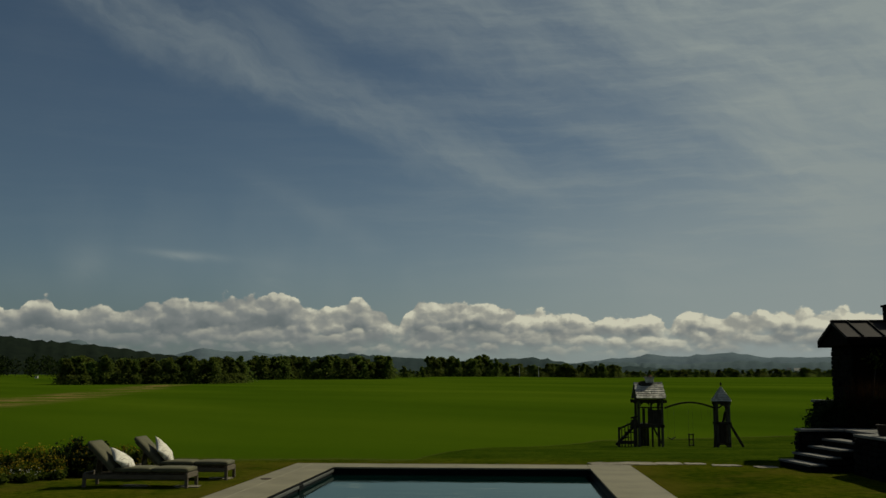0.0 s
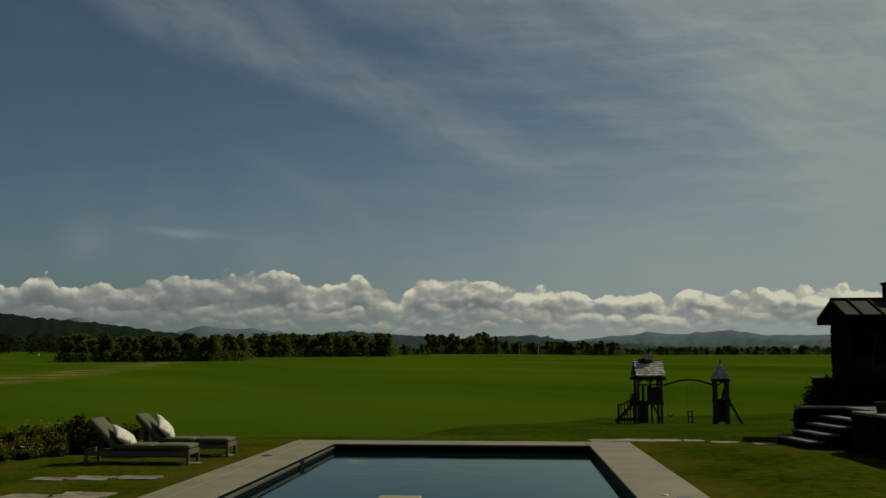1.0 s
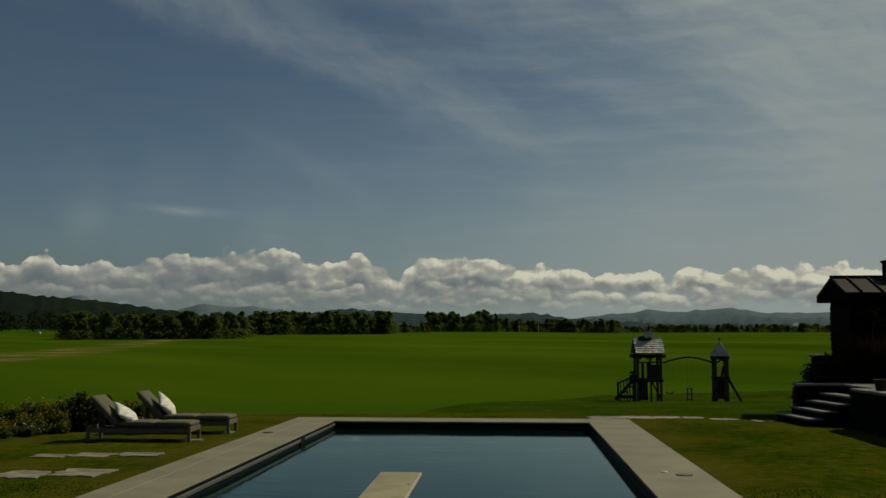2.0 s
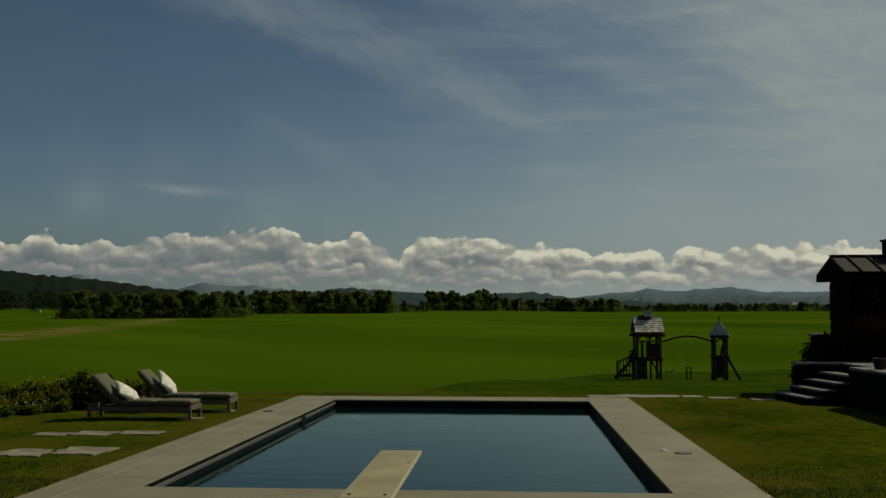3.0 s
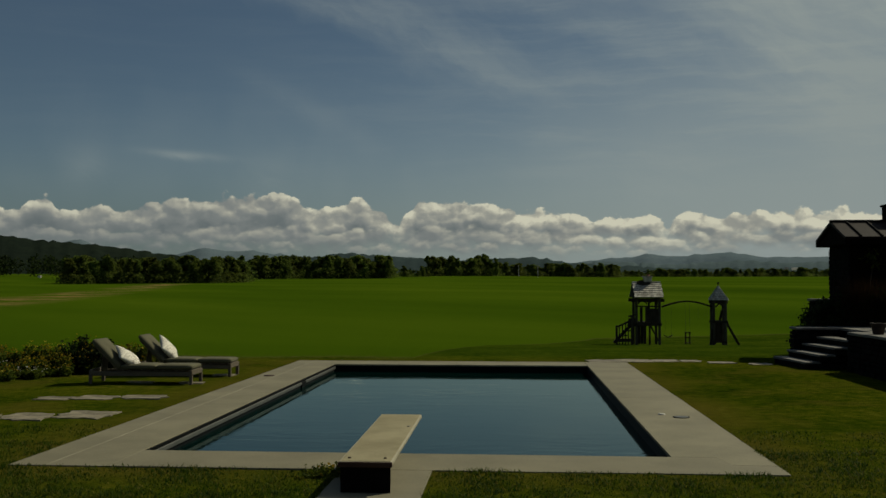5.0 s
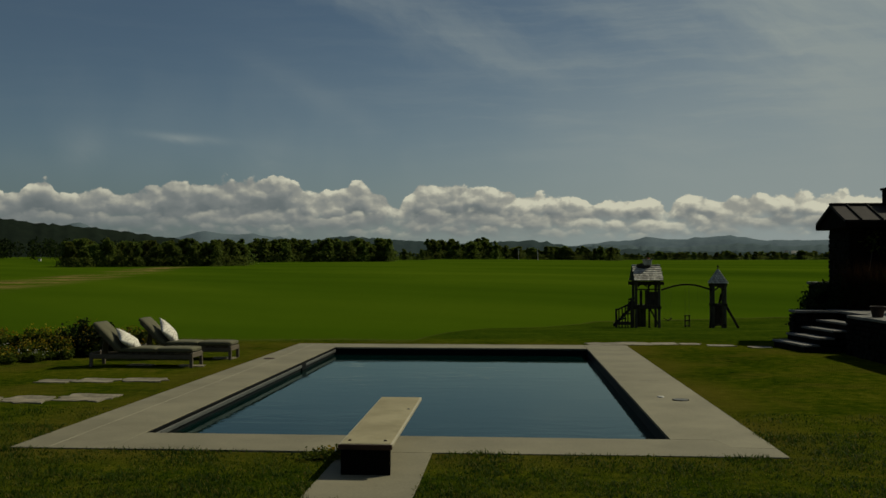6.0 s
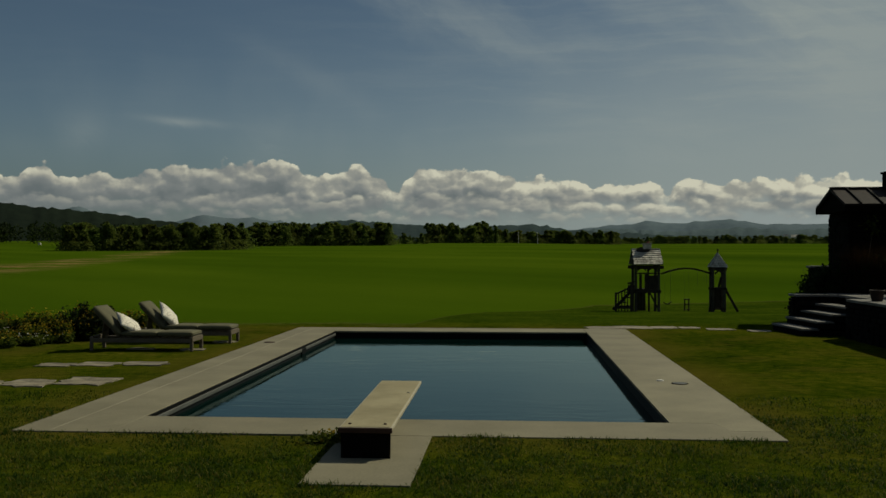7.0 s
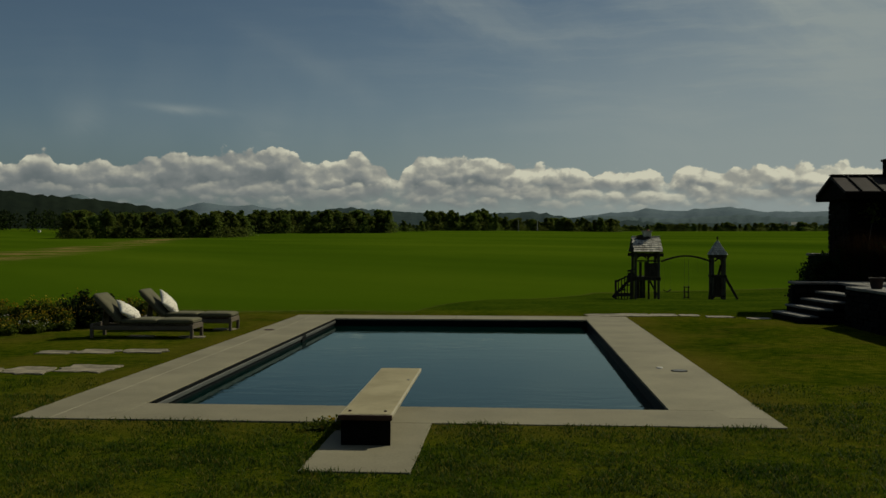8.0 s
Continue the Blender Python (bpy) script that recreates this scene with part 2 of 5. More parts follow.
def ground_material():
    """Mown lawn round the pool, a brighter crop field beyond it, and a dry strip in the field."""
    mat, net, s = material("grass_ground")
    p = net.n("ShaderNodeTexCoord").outputs["Object"]
    x, y, z = net.xyz(p)
    flat_p = net.vec(x, y, 0.0)
    coarse, mid, fine = net.noise(flat_p, 0.35, 5.0, 0.6), net.noise(flat_p, 4.5, 6.0, 0.7), net.noise(flat_p, 34.0, 5.0, 0.75)
    f = net.sum(net.m("MULTIPLY", coarse, 0.35), net.m("MULTIPLY", mid, 0.45), net.m("MULTIPLY", fine, 0.40))
    lawn = net.ramp(f, [(0.46, (0.006, 0.014, 0.001)), (0.56, (0.027, 0.044, 0.002)), (0.66, (0.064, 0.070, 0.005)), (0.77, (0.130, 0.104, 0.020))])
    worn = net.smooth(net.noise(flat_p, 0.55, 4.0, 0.6), 0.48, 0.68, 0.0, 0.6)
    # worn, dry turf along the edge of the deck
    out_x = net.m("MAXIMUM", net.m("SUBTRACT", net.m("ABSOLUTE", net.m("ADD", x, 1.30)), 4.14), 0.0)
    out_y = net.m("MAXIMUM", net.m("SUBTRACT", net.m("ABSOLUTE", net.m("SUBTRACT", y, 17.735)), 7.325), 0.0)
    apart = net.m("SQRT", net.m("ADD", net.m("MULTIPLY", out_x, out_x), net.m("MULTIPLY", out_y, out_y)))
    edge_wear = net.m("MULTIPLY", net.smooth(net.m("ADD", apart, net.m("MULTIPLY", mid, 0.6)), 0.25, 1.5, 1.0, 0.0), net.smooth(coarse, 0.35, 0.6, 0.25, 0.9))
    worn = net.m("MAXIMUM", net.m("MULTIPLY", worn, net.smooth(y, 24.0, 28.0, 1.0, 0.25)), edge_wear)
    lawn = net.mix(net.m("MULTIPLY", worn, net.smooth(fine, 0.3, 0.6, 0.5, 1.0)), lawn, (0.080, 0.066, 0.011))
    lush = net.smooth(net.m("ADD", y, net.m("MULTIPLY", coarse, 3.0)), 26.5, 30.0, 0.0, 0.75)
    lawn = net.mix(lush, lawn, net.mix(net.smooth(f, 0.48, 0.72), (0.012, 0.030, 0.002), (0.044, 0.072, 0.005)))
    rows = net.noise(net.vec(net.m("ADD", net.m("MULTIPLY", x, 0.018), net.m("MULTIPLY", y, 0.008)), net.m("ADD", net.m("MULTIPLY", y, 0.016), net.m("MULTIPLY", x, 0.010)), 0.0), 1.0, 4.0, 0.5)
    f2 = net.sum(net.m("MULTIPLY", rows, 0.8), net.m("MULTIPLY", mid, 0.12), net.m("MULTIPLY", fine, 0.12))
    field = net.ramp(f2, [(0.34, (0.032, 0.062, 0.003)), (0.50, (0.046, 0.082, 0.004)), (0.66, (0.066, 0.104, 0.006))])
    wob = net.m("MULTIPLY", net.m("SUBTRACT", net.noise(flat_p, 0.5, 4.0), 0.5), 2.2)
    edge = net.m("MINIMUM", net.m("MINIMUM", net.m("ADD", net.m("MULTIPLY", x, 7.5), 46.5), net.m("ADD", net.m("MULTIPLY", x, 2.8), 42.6)), net.m("ADD", net.m("MULTIPLY", x, 0.5), 53.0))
    edge = net.m("MAXIMUM", edge, 26.6)
    beyond = net.m("SUBTRACT", net.m("ADD", y, wob), edge)
    c = net.mix(net.smooth(beyond, -0.5, 0.6), lawn, field)
    rim = net.m("MULTIPLY", net.smooth(net.m("ABSOLUTE", beyond), 0.0, 0.9, 1.0, 0.0), net.smooth(mid, 0.35, 0.65))
    c = net.mix(net.m("MULTIPLY", rim, 0.5), c, (0.10, 0.085, 0.03))
    # the dry strip runs away to the left
    off = net.m("ABSOLUTE", net.sum(net.m("MULTIPLY", net.m("ADD", x, 63.0), 0.97), net.m("MULTIPLY", net.m("SUBTRACT", y, 108.0), 0.243), net.m("MULTIPLY", wob, 2.5)))
    along = net.m("MULTIPLY", net.smooth(y, 85.0, 105.0), net.smooth(y, 350.0, 385.0, 1.0, 0.0))
    dry = net.m("MULTIPLY", net.m("MULTIPLY", net.smooth(off, 0.5, 11.0, 1.0, 0.0), along), net.smooth(net.noise(flat_p, 0.045, 6.0, 0.7), 0.43, 0.56, 0.0, 0.95))
    c = net.mix(dry, c, net.mix(net.smooth(net.noise(flat_p, 0.3, 4.0, 0.7), 0.35, 0.65), (0.10, 0.075, 0.022), (0.25, 0.175, 0.065)))
    net.put(s.inputs["Base Color"], c)
    s.inputs["Roughness"].default_value = 0.95
    s.inputs["Specular IOR Level"].default_value = 0.0
    bump(net, s, net.m("ADD", mid, fine), 0.7, 0.03)
    return mat


def water_material():
    mat, net, s = material("pool_water")
    p = net.n("ShaderNodeTexCoord").outputs["Object"]
    x, y, z = net.xyz(p)
    a = net.noise(net.vec(net.m("MULTIPLY", x, 1.0), net.m("MULTIPLY", y, 2.2), 0.0), 1.6, 4.0, 0.55, 0.4)
    b = net.noise(net.vec(net.m("MULTIPLY", x, 0.5), net.m("MULTIPLY", y, 1.0), 4.0), 0.35, 2.0, 0.5)
    height = net.m("MULTIPLY", a, net.smooth(b, 0.35, 0.7, 0.12, 1.0))
    node = net.n("ShaderNodeBump")
    net.put(node.inputs["Height"], height)
    node.inputs["Strength"].default_value = 0.5
    node.inputs["Distance"].default_value = 0.013
    deep = net.n("ShaderNodeBsdfDiffuse")
    deep.inputs[0].default_value = (0.001, 0.011, 0.010, 1)
    gloss = net.n("ShaderNodeBsdfGlossy")
    gloss.inputs["Color"].default_value = (0.74, 0.88, 0.85, 1)
    gloss.inputs["Roughness"].default_value = 0.03
    edge_on = net.n("ShaderNodeFresnel")
    edge_on.inputs["IOR"].default_value = 1.33
    both = net.n("ShaderNodeMixShader")
    for sock in (gloss.inputs["Normal"], edge_on.inputs["Normal"]):
        net.t.links.new(node.outputs[0], sock)
    net.t.links.new(edge_on.outputs[0], both.inputs[0])
    net.t.links.new(deep.outputs[0], both.inputs[1])
    net.t.links.new(gloss.outputs[0], both.inputs[2])
    net.t.links.new(both.outputs[0], mat.node_tree.nodes["Material Output"].inputs[0])
    mat.node_tree.nodes.remove(s)
    return mat


def ridge_material(name, dark, light):
    mat, net, s = material(name)
    p = net.n("ShaderNodeTexCoord").outputs["Object"]
    f = net.m("ADD", net.m("MULTIPLY", net.noise(p, 0.004, 5.0, 0.6), 0.5), net.m("MULTIPLY", net.noise(p, 0.05, 4.0, 0.7), 0.5))
    net.put(s.inputs["Base Color"], net.mix(net.smooth(f, 0.35, 0.65), dark, light))
    s.inputs["Roughness"].default_value = 1.0
    s.inputs["Specular IOR Level"].default_value = 0.0
    bump(net, s, net.noise(p, 0.03, 4.0, 0.6), 0.35, 6.0)
    return mat


GROUND = ground_material()
WATER = water_material()
CONCRETE = rough_stuff("pale_concrete", (0.140, 0.122, 0.076), (0.220, 0.193, 0.125), 0.9, 35.0, 0.85, 0.25, 0.004, 0.05)
FLAG = rough_stuff("flagstone", (0.045, 0.034, 0.016), (0.31, 0.262, 0.185), 3.0, 18.0, 0.85, 0.5, 0.01, 0.15)
LINER = rough_stuff("dark_pool_liner", (0.002, 0.0025, 0.003), (0.004, 0.0045, 0.0055), 1.0, 20.0, 0.6, 0.1, 0.002, 0.0, 0.0, (1, 1, 1), 0.05)
TRACK = rough_stuff("grey_pool_rail", (0.044, 0.042, 0.037), (0.080, 0.077, 0.068), 1.5, 25.0, 0.5, 0.15, 0.002)
BOARD = rough_stuff("sanded_board_top", (0.21, 0.175, 0.095), (0.34, 0.29, 0.175), 2.2, 90.0, 0.9, 0.3, 0.002)
BOARD_EDGE = rough_stuff("board_edge", (0.30, 0.26, 0.18), (0.40, 0.35, 0.25), 3.0, 40.0, 0.6, 0.1, 0.002)
END_WOOD = rough_stuff("dark_end_cap", (0.030, 0.015, 0.010), (0.055, 0.028, 0.019), 4.0, 40.0, 0.7, 0.2, 0.002, 0.0, 0.0, (1, 1, 1), 0.2)
BLACK = rough_stuff("dark_metal", (0.002, 0.002, 0.002), (0.005, 0.0045, 0.004), 4.0, 40.0, 0.6, 0.1, 0.002, 0.0, 0.0, (1, 1, 1), 0.04)
STEEL = rough_stuff("dull_steel", (0.16, 0.155, 0.145), (0.24, 0.235, 0.22), 6.0, 60.0, 0.4, 0.1, 0.001, 0.0, 1.0)
TEAK = rough_stuff("weathered_teak", (0.065, 0.048, 0.030), (0.13, 0.100, 0.066), 3.0, 40.0, 0.8, 0.4, 0.003, 0.1, 0.0, (1, 6, 6))
CUSHION = rough_stuff("olive_canvas", (0.078, 0.071, 0.039), (0.112, 0.102, 0.057), 4.0, 120.0, 0.95, 0.25, 0.003)
PIPING = rough_stuff("olive_piping", (0.07, 0.064, 0.038), (0.09, 0.083, 0.048), 4.0, 80.0, 0.95, 0.1, 0.002)
POST_WOOD = rough_stuff("weathered_cedar_post", (0.040, 0.035, 0.025), (0.085, 0.073, 0.054), 3.0, 30.0, 0.85, 0.4, 0.004, 0.15, 0.0, (4, 4, 1), 0.1)
PLAY_WOOD = rough_stuff("dark_cedar", (0.022, 0.018, 0.013), (0.056, 0.046, 0.033), 3.0, 30.0, 0.85, 0.4, 0.004, 0.15, 0.0, (4, 4, 1), 0.06)
SHINGLE = rough_stuff("silvered_shingle", (0.15, 0.130, 0.105), (0.56, 0.52, 0.45), 7.0, 40.0, 0.75, 0.5, 0.006, 0.34)
RED_BRICK = rough_stuff("chimney_brick", (0.16, 0.05, 0.03), (0.30, 0.12, 0.08), 6.0, 40.0, 0.9, 0.4, 0.004)
PALE_PAINT = rough_stuff("pale_paint", (0.45, 0.42, 0.38), (0.62, 0.59, 0.54), 4.0, 40.0, 0.7, 0.2, 0.003)
CHAIN = rough_stuff("swing_chain", (0.05, 0.05, 0.05), (0.09, 0.09, 0.085), 6.0, 50.0, 0.5, 0.1, 0.001, 0.0, 0.8)
ROOF_METAL = rough_stuff("brown_roof_metal", (0.024, 0.016, 0.016), (0.042, 0.030, 0.029), 1.2, 20.0, 0.6, 0.1, 0.003, 0.08, 0.0, (1, 1, 1), 0.06)
# near-black: the shade on the house, terrace and risers is put into these colours
HOUSE_WOOD = rough_stuff("shaded_house_wood", (0.005, 0.003, 0.0022), (0.011, 0.0065, 0.0045), 1.5, 25.0, 0.85, 0.4, 0.004, 0.1, 0.0, (1, 1, 5), 0.03)
HOUSE_STONE = rough_stuff("shaded_fieldstone", (0.005, 0.0045, 0.004), (0.014, 0.012, 0.010), 2.5, 22.0, 0.9, 0.6, 0.015, 0.3, 0.0, (1, 1, 1), 0.03)
TREAD = rough_stuff("bluestone_tread", (0.075, 0.068, 0.062), (0.17, 0.156, 0.145), 2.0, 30.0, 0.75, 0.3, 0.004, 0.1)
GLASS, gnet, gs = material("window_glass")
gs.inputs["Base Color"].default_value = (0.01, 0.012, 0.014, 1)
gs.inputs["Roughness"].default_value = 0.04
TERRACOTTA = rough_stuff("terracotta", (0.020, 0.010, 0.007), (0.04, 0.020, 0.013), 5.0, 40.0, 0.85, 0.3, 0.004)
BARK = rough_stuff("bark", (0.045, 0.035, 0.025), (0.09, 0.075, 0.055), 1.0, 8.0, 0.95, 0.6, 0.03)
LEAF = leaf_stuff("tree_leaves", (0.046, 0.068, 0.012), (0.160, 0.195, 0.036), None, 0.15)
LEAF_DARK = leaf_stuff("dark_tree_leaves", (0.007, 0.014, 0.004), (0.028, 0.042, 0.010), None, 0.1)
SHRUB = leaf_stuff("meadow_leaves", (0.018, 0.034, 0.004), (0.105, 0.125, 0.014), None, 1.2)
GOLDENROD = leaf_stuff("goldenrod_flowers", (0.17, 0.115, 0.008), (0.32, 0.22, 0.016), (0.36, 0.27, 0.04), 2.0)
BLADES = leaf_stuff("grass_blades", (0.010, 0.031, 0.002), (0.066, 0.090, 0.006), (0.14, 0.115, 0.025), 0.9)
REED = leaf_stuff("ornamental_grass", (0.014, 0.007, 0.003), (0.048, 0.021, 0.009), None, 1.0)
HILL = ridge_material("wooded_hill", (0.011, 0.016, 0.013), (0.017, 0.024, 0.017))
# far ridges: aerial haze is mixed into the colours, paler and bluer further off
HILL_MID = ridge_material("haze_tinted_hill", (0.034, 0.050, 0.054), (0.048, 0.066, 0.068))
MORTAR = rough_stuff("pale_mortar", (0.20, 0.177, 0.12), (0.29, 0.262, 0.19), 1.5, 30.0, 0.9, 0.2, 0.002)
FOOTHILL = ridge_material("haze_tinted_foothill", (0.072, 0.098, 0.110), (0.094, 0.124, 0.136))
HILL_FAR = ridge_material("haze_tinted_mountain", (0.104, 0.138, 0.164), (0.134, 0.170, 0.196))


def pillow_material():
    mat, net, s = material("patterned_linen")
    p = net.n("ShaderNodeTexCoord").outputs["Object"]
    v = net.n("ShaderNodeTexVoronoi", feature="DISTANCE_TO_EDGE")
    net.put(v.inputs["Vector"], p)
    v.inputs["Scale"].default_value = 16.0
    f = net.m("MULTIPLY", net.smooth(v.outputs["Distance"], 0.03, 0.10, 1.0, 0.0), net.smooth(net.noise(p, 9.0, 3.0), 0.35, 0.6))
    net.put(s.inputs["Base Color"], net.mix(f, (0.70, 0.65, 0.56), (0.26, 0.22, 0.19)))
    s.inputs["Roughness"].default_value = 0.95
    bump(net, s, net.noise(p, 120.0, 3.0), 0.2, 0.002)
    return mat


LINEN = pillow_material()


# ---- builders ----
def mesh_of(name, bm, mat, smooth_faces=False):
    me = bpy.data.meshes.new(name)
    bm.to_mesh(me)
    bm.free()
    me.materials.append(mat)
    if smooth_faces:
        for poly in me.polygons:
            poly.use_smooth = True
    return me


def part(name, bm, mat, parent=None, label="", at=None, smooth_faces=False):
    """Links a bmesh (or a mesh) as one object, under a parent if one is given."""
    me = bm if isinstance(bm, bpy.types.Mesh) else mesh_of(name, bm, mat, smooth_faces)
    ob = new(name, me)
    ob.parent = parent
    if at is not None:
        ob.matrix_basis = at
    if label:
        tagged(ob, label)
    return ob


def thing(name, at, label, category, group="", kind=""):
    ob = new(name)
    ob.empty_display_size = 0.1
    ob.matrix_basis = at
    return tagged(ob, label, category, group, kind)


def box(size, centre=(0, 0, 0), bevel=0.0, turn=None, bm=None, segments=1):
    bm = bm or bmesh.new()
    made = bmesh.ops.create_cube(bm, size=1.0)["verts"]
    bmesh.ops.scale(bm, vec=size, verts=made)
    if bevel:
        edges = list({e for v in made for e in v.link_edges})
        made = [v for v in bmesh.ops.bevel(bm, geom=edges, offset=bevel, segments=segments, affect="EDGES", profile=0.5)["verts"]]
        made = list({v for v in made})
    m = Matrix.Translation(centre) @ (turn or Matrix())
    bmesh.ops.transform(bm, matrix=m, verts=made)
    return bm


def beam(a, b, w, t, bm=None, bevel=0.006):
    """A squared timber from a to b, w wide (sideways) and t thick."""
    a, b = Vector(a), Vector(b)
    d = b - a
    q = d.to_track_quat("X", "Z").to_matrix().to_4x4()
    return box((d.length, w, t), (a + b) / 2, bevel, q, bm)


def tube(a, b, r0, r1=None, sides=10, bm=None):
    a, b = Vector(a), Vector(b)
    d = b - a
    bm = bm or bmesh.new()
    m = Matrix.Translation((a + b) / 2) @ d.to_track_quat("Z", "Y").to_matrix().to_4x4()
    bmesh.ops.create_cone(bm, cap_ends=True, segments=sides, radius1=r0, radius2=r0 if r1 is None else r1, depth=d.length, matrix=m)
    return bm


def prism(points, z0, z1, bm=None):
    """An upright prism over a flat outline."""
    bm = bm or bmesh.new()
    low = [bm.verts.new((x, y, z0)) for x, y in points]
    high_ring = [bm.verts.new((x, y, z1)) for x, y in points]
    bm.faces.new(high_ring)
    bm.faces.new(low[::-1])
    n = len(points)
    for i in range(n):
        bm.faces.new((low[i], low[(i + 1) % n], high_ring[(i + 1) % n], high_ring[i]))
    return bm


def raw(name, verts, faces, mat):
    me = bpy.data.meshes.new(name)
    me.from_pydata([tuple(v) for v in verts], [], faces)
    me.materials.append(mat)
    me.update()
    return me


def leaf_mesh(name, centres, sizes, mat, rng, tall=1.0):
    """Many small, randomly turned leaf clumps (one folded diamond each) round the given places."""
    n = len(centres)
    a = rng.normal(size=(n, 3))
    a /= np.linalg.norm(a, axis=1)[:, None]
    b = np.cross(a, rng.normal(size=(n, 3)))
    b /= np.linalg.norm(b, axis=1)[:, None]
    c = np.cross(a, b)
    s = sizes[:, None]
    v = np.stack([centres + a * s * tall, centres + b * s * 0.6 + c * s * 0.15, centres - a * s * tall, centres - b * s * 0.6 + c * s * 0.15], 1).reshape(-1, 3)
    k = np.arange(n) * 4
    faces = np.concatenate([np.stack([k, k + 1, k + 2], 1), np.stack([k, k + 2, k + 3], 1)]).tolist()
    return raw(name, v.tolist(), faces, mat)


# ---- ground ----
POOL = (-4.32, 1.78, 11.43, 23.95)       # x from, x to, y from, y to
DECK = (-5.44, 2.84, 10.41, 25.06)


def ground_z(x, y):
    """Level round the pool, a gentle dip behind it, then the field rises to the woods."""
    r = math.hypot(x, y)
    if y < 0:
        return -0.010
    def ease(v):
        v = min(1.0, max(0.0, v))
        return v * v * (3 - 2 * v)
    dip = -1.04 * ease((y - 25.5) / 30.0)
    rise = max(0.0, r - 70.0) * 0.0135
    side = max(0.0, -x) * 0.0095 * ease((r - 70.0) / 150.0) * ease((720.0 - r) / 250.0)
    side += 1.6 * ease((x + 40.0) / 160.0) * ease((r - 250.0) / 400.0)
    if r > 900:
        rise = 830 * 0.0135 + (r - 900) * 0.0005
    return -0.010 + dip + rise - side + 0.012 * noise.noise((x * 0.7, y * 0.7, 0))


def lines(lo, hi, knots):
    out = {lo, hi}
    for a, b, n in knots:
        out |= {round(a + (b - a) * i / n, 4) for i in range(n + 1)}
    return sorted(out)


gx = lines(-4900, 4900, [(-4900, -900, 8), (-900, -120, 16), (-120, -20, 16), (-20, -4.32, 16), (-4.32, 1.78, 6), (1.78, 14, 12), (14, 100, 12), (100, 900, 14), (900, 4900, 8)])
gy = lines(-4900, 4900, [(-4900, -100, 8), (-100, 0, 8), (0, 11.43, 12), (11.43, 23.95, 12), (23.95, 60, 30), (60, 200, 24), (200, 900, 28), (900, 4900, 12)])
verts = [(x, y, ground_z(x, y)) for y in gy for x in gx]
faces = []
for j in range(len(gy) - 1):
    for i in range(len(gx) - 1):
        cx, cy = (gx[i] + gx[i + 1]) / 2, (gy[j] + gy[j + 1]) / 2
        if POOL[0] < cx < POOL[1] and POOL[2] < cy < POOL[3]:
            continue
        k = j * len(gx) + i
        faces.append((k, k + 1, k + 1 + len(gx), k + len(gx)))
ground = new("ground", raw("ground", verts, faces, GROUND))
for poly in ground.data.polygons:
    poly.use_smooth = True
tagged(ground, "green mown lawn running into a wide crop field", "lawn", kind="structure")

# ---- hills ----
def ridge(name, az_from, az_to, dist, profile, bumps, mat, label, seed):
    """A mountain ridge: its crest at the given elevations (degrees of azimuth, degrees up), with slopes to both sides."""
    n, rows_across = 220, 9
    vs, fs = [], []
    pa, pe = [p[0] for p in profile], [p[1] for p in profile]
    for i in range(n + 1):
        a = az_from + (az_to - az_from) * i / n
        crest = EYE + dist * math.tan(radians(float(np.interp(a, pa, pe))))
        crest += bumps * (noise.fractal((a * 2.2, seed, 0), 0.9, 2.0, 6) + 0.5 * noise.noise((a * 14, seed, 3)))
        for j in range(rows_across):
            s = j / (rows_across - 1) * 2 - 1
            d = dist * (1 + s * 0.10)
            fall = (1 - abs(s)) ** 0.8
            wav = 1 + 0.10 * noise.noise((a * 1.4, s * 3, seed))
            z = -4 + (crest + 4) * (fall * wav if j != rows_across // 2 else 1.0)
            vs.append((d * math.sin(radians(a)), d * math.cos(radians(a)), z))
    for i in range(n):
        for j in range(rows_across - 1):
            k = i * rows_across + j
            fs.append((k, k + 1, k + 1 + rows_across, k + rows_across))
    ob = new(name, raw(name, vs, fs, mat))
    for poly in ob.data.polygons:
        poly.use_smooth = True
    return tagged(ob, label, "hill", kind="structure")


ridge("backdrop_blue_mountains", -45, 40, 4300, [(-45, 1.5), (-25, 2.25), (-24, 2.40), (-23.2, 2.0), (-19.1, 1.6), (-17.6, 2.05), (-16, 1.85), (-14.8, 1.85), (-11.8, 1.5), (-9, 1.3), (1.2, 1.4), (3.4, 1.2), (5, 1.45), (6.6, 1.5), (7.5, 1.72), (9.4, 1.58), (12.1, 1.78), (13.9, 1.5), (16.5, 1.5), (20, 1.3), (40, 1.0)], 9, HILL_FAR, "distant mountain range behind the woods, haze painted in as pale blue", 3.0)
ridge("backdrop_hills", -16, 30, 3000, [(-16, 0.6), (-12.6, 1.2), (-11.8, 1.5), (-9.7, 1.79), (-8, 1.68), (-6.7, 1.56), (-4.5, 1.45), (-3, 1.2), (-1.5, 1.44), (1.2, 1.55), (3.4, 1.20), (5, 1.12), (9, 0.9), (30, 0.7)], 6, HILL_MID, "low wooded hills beyond the field, haze painted in as grey-green", 8.0)
ridge("backdrop_foothills", 2, 34, 3650, [(2, 0.9), (3.6, 1.2), (5.2, 1.3), (7, 1.22), (9, 1.10), (11, 1.24), (13, 1.32), (15, 1.16), (18, 1.24), (34, 0.9)], 7, FOOTHILL, "foothills below the mountains, haze painted in as green-blue", 21.0)
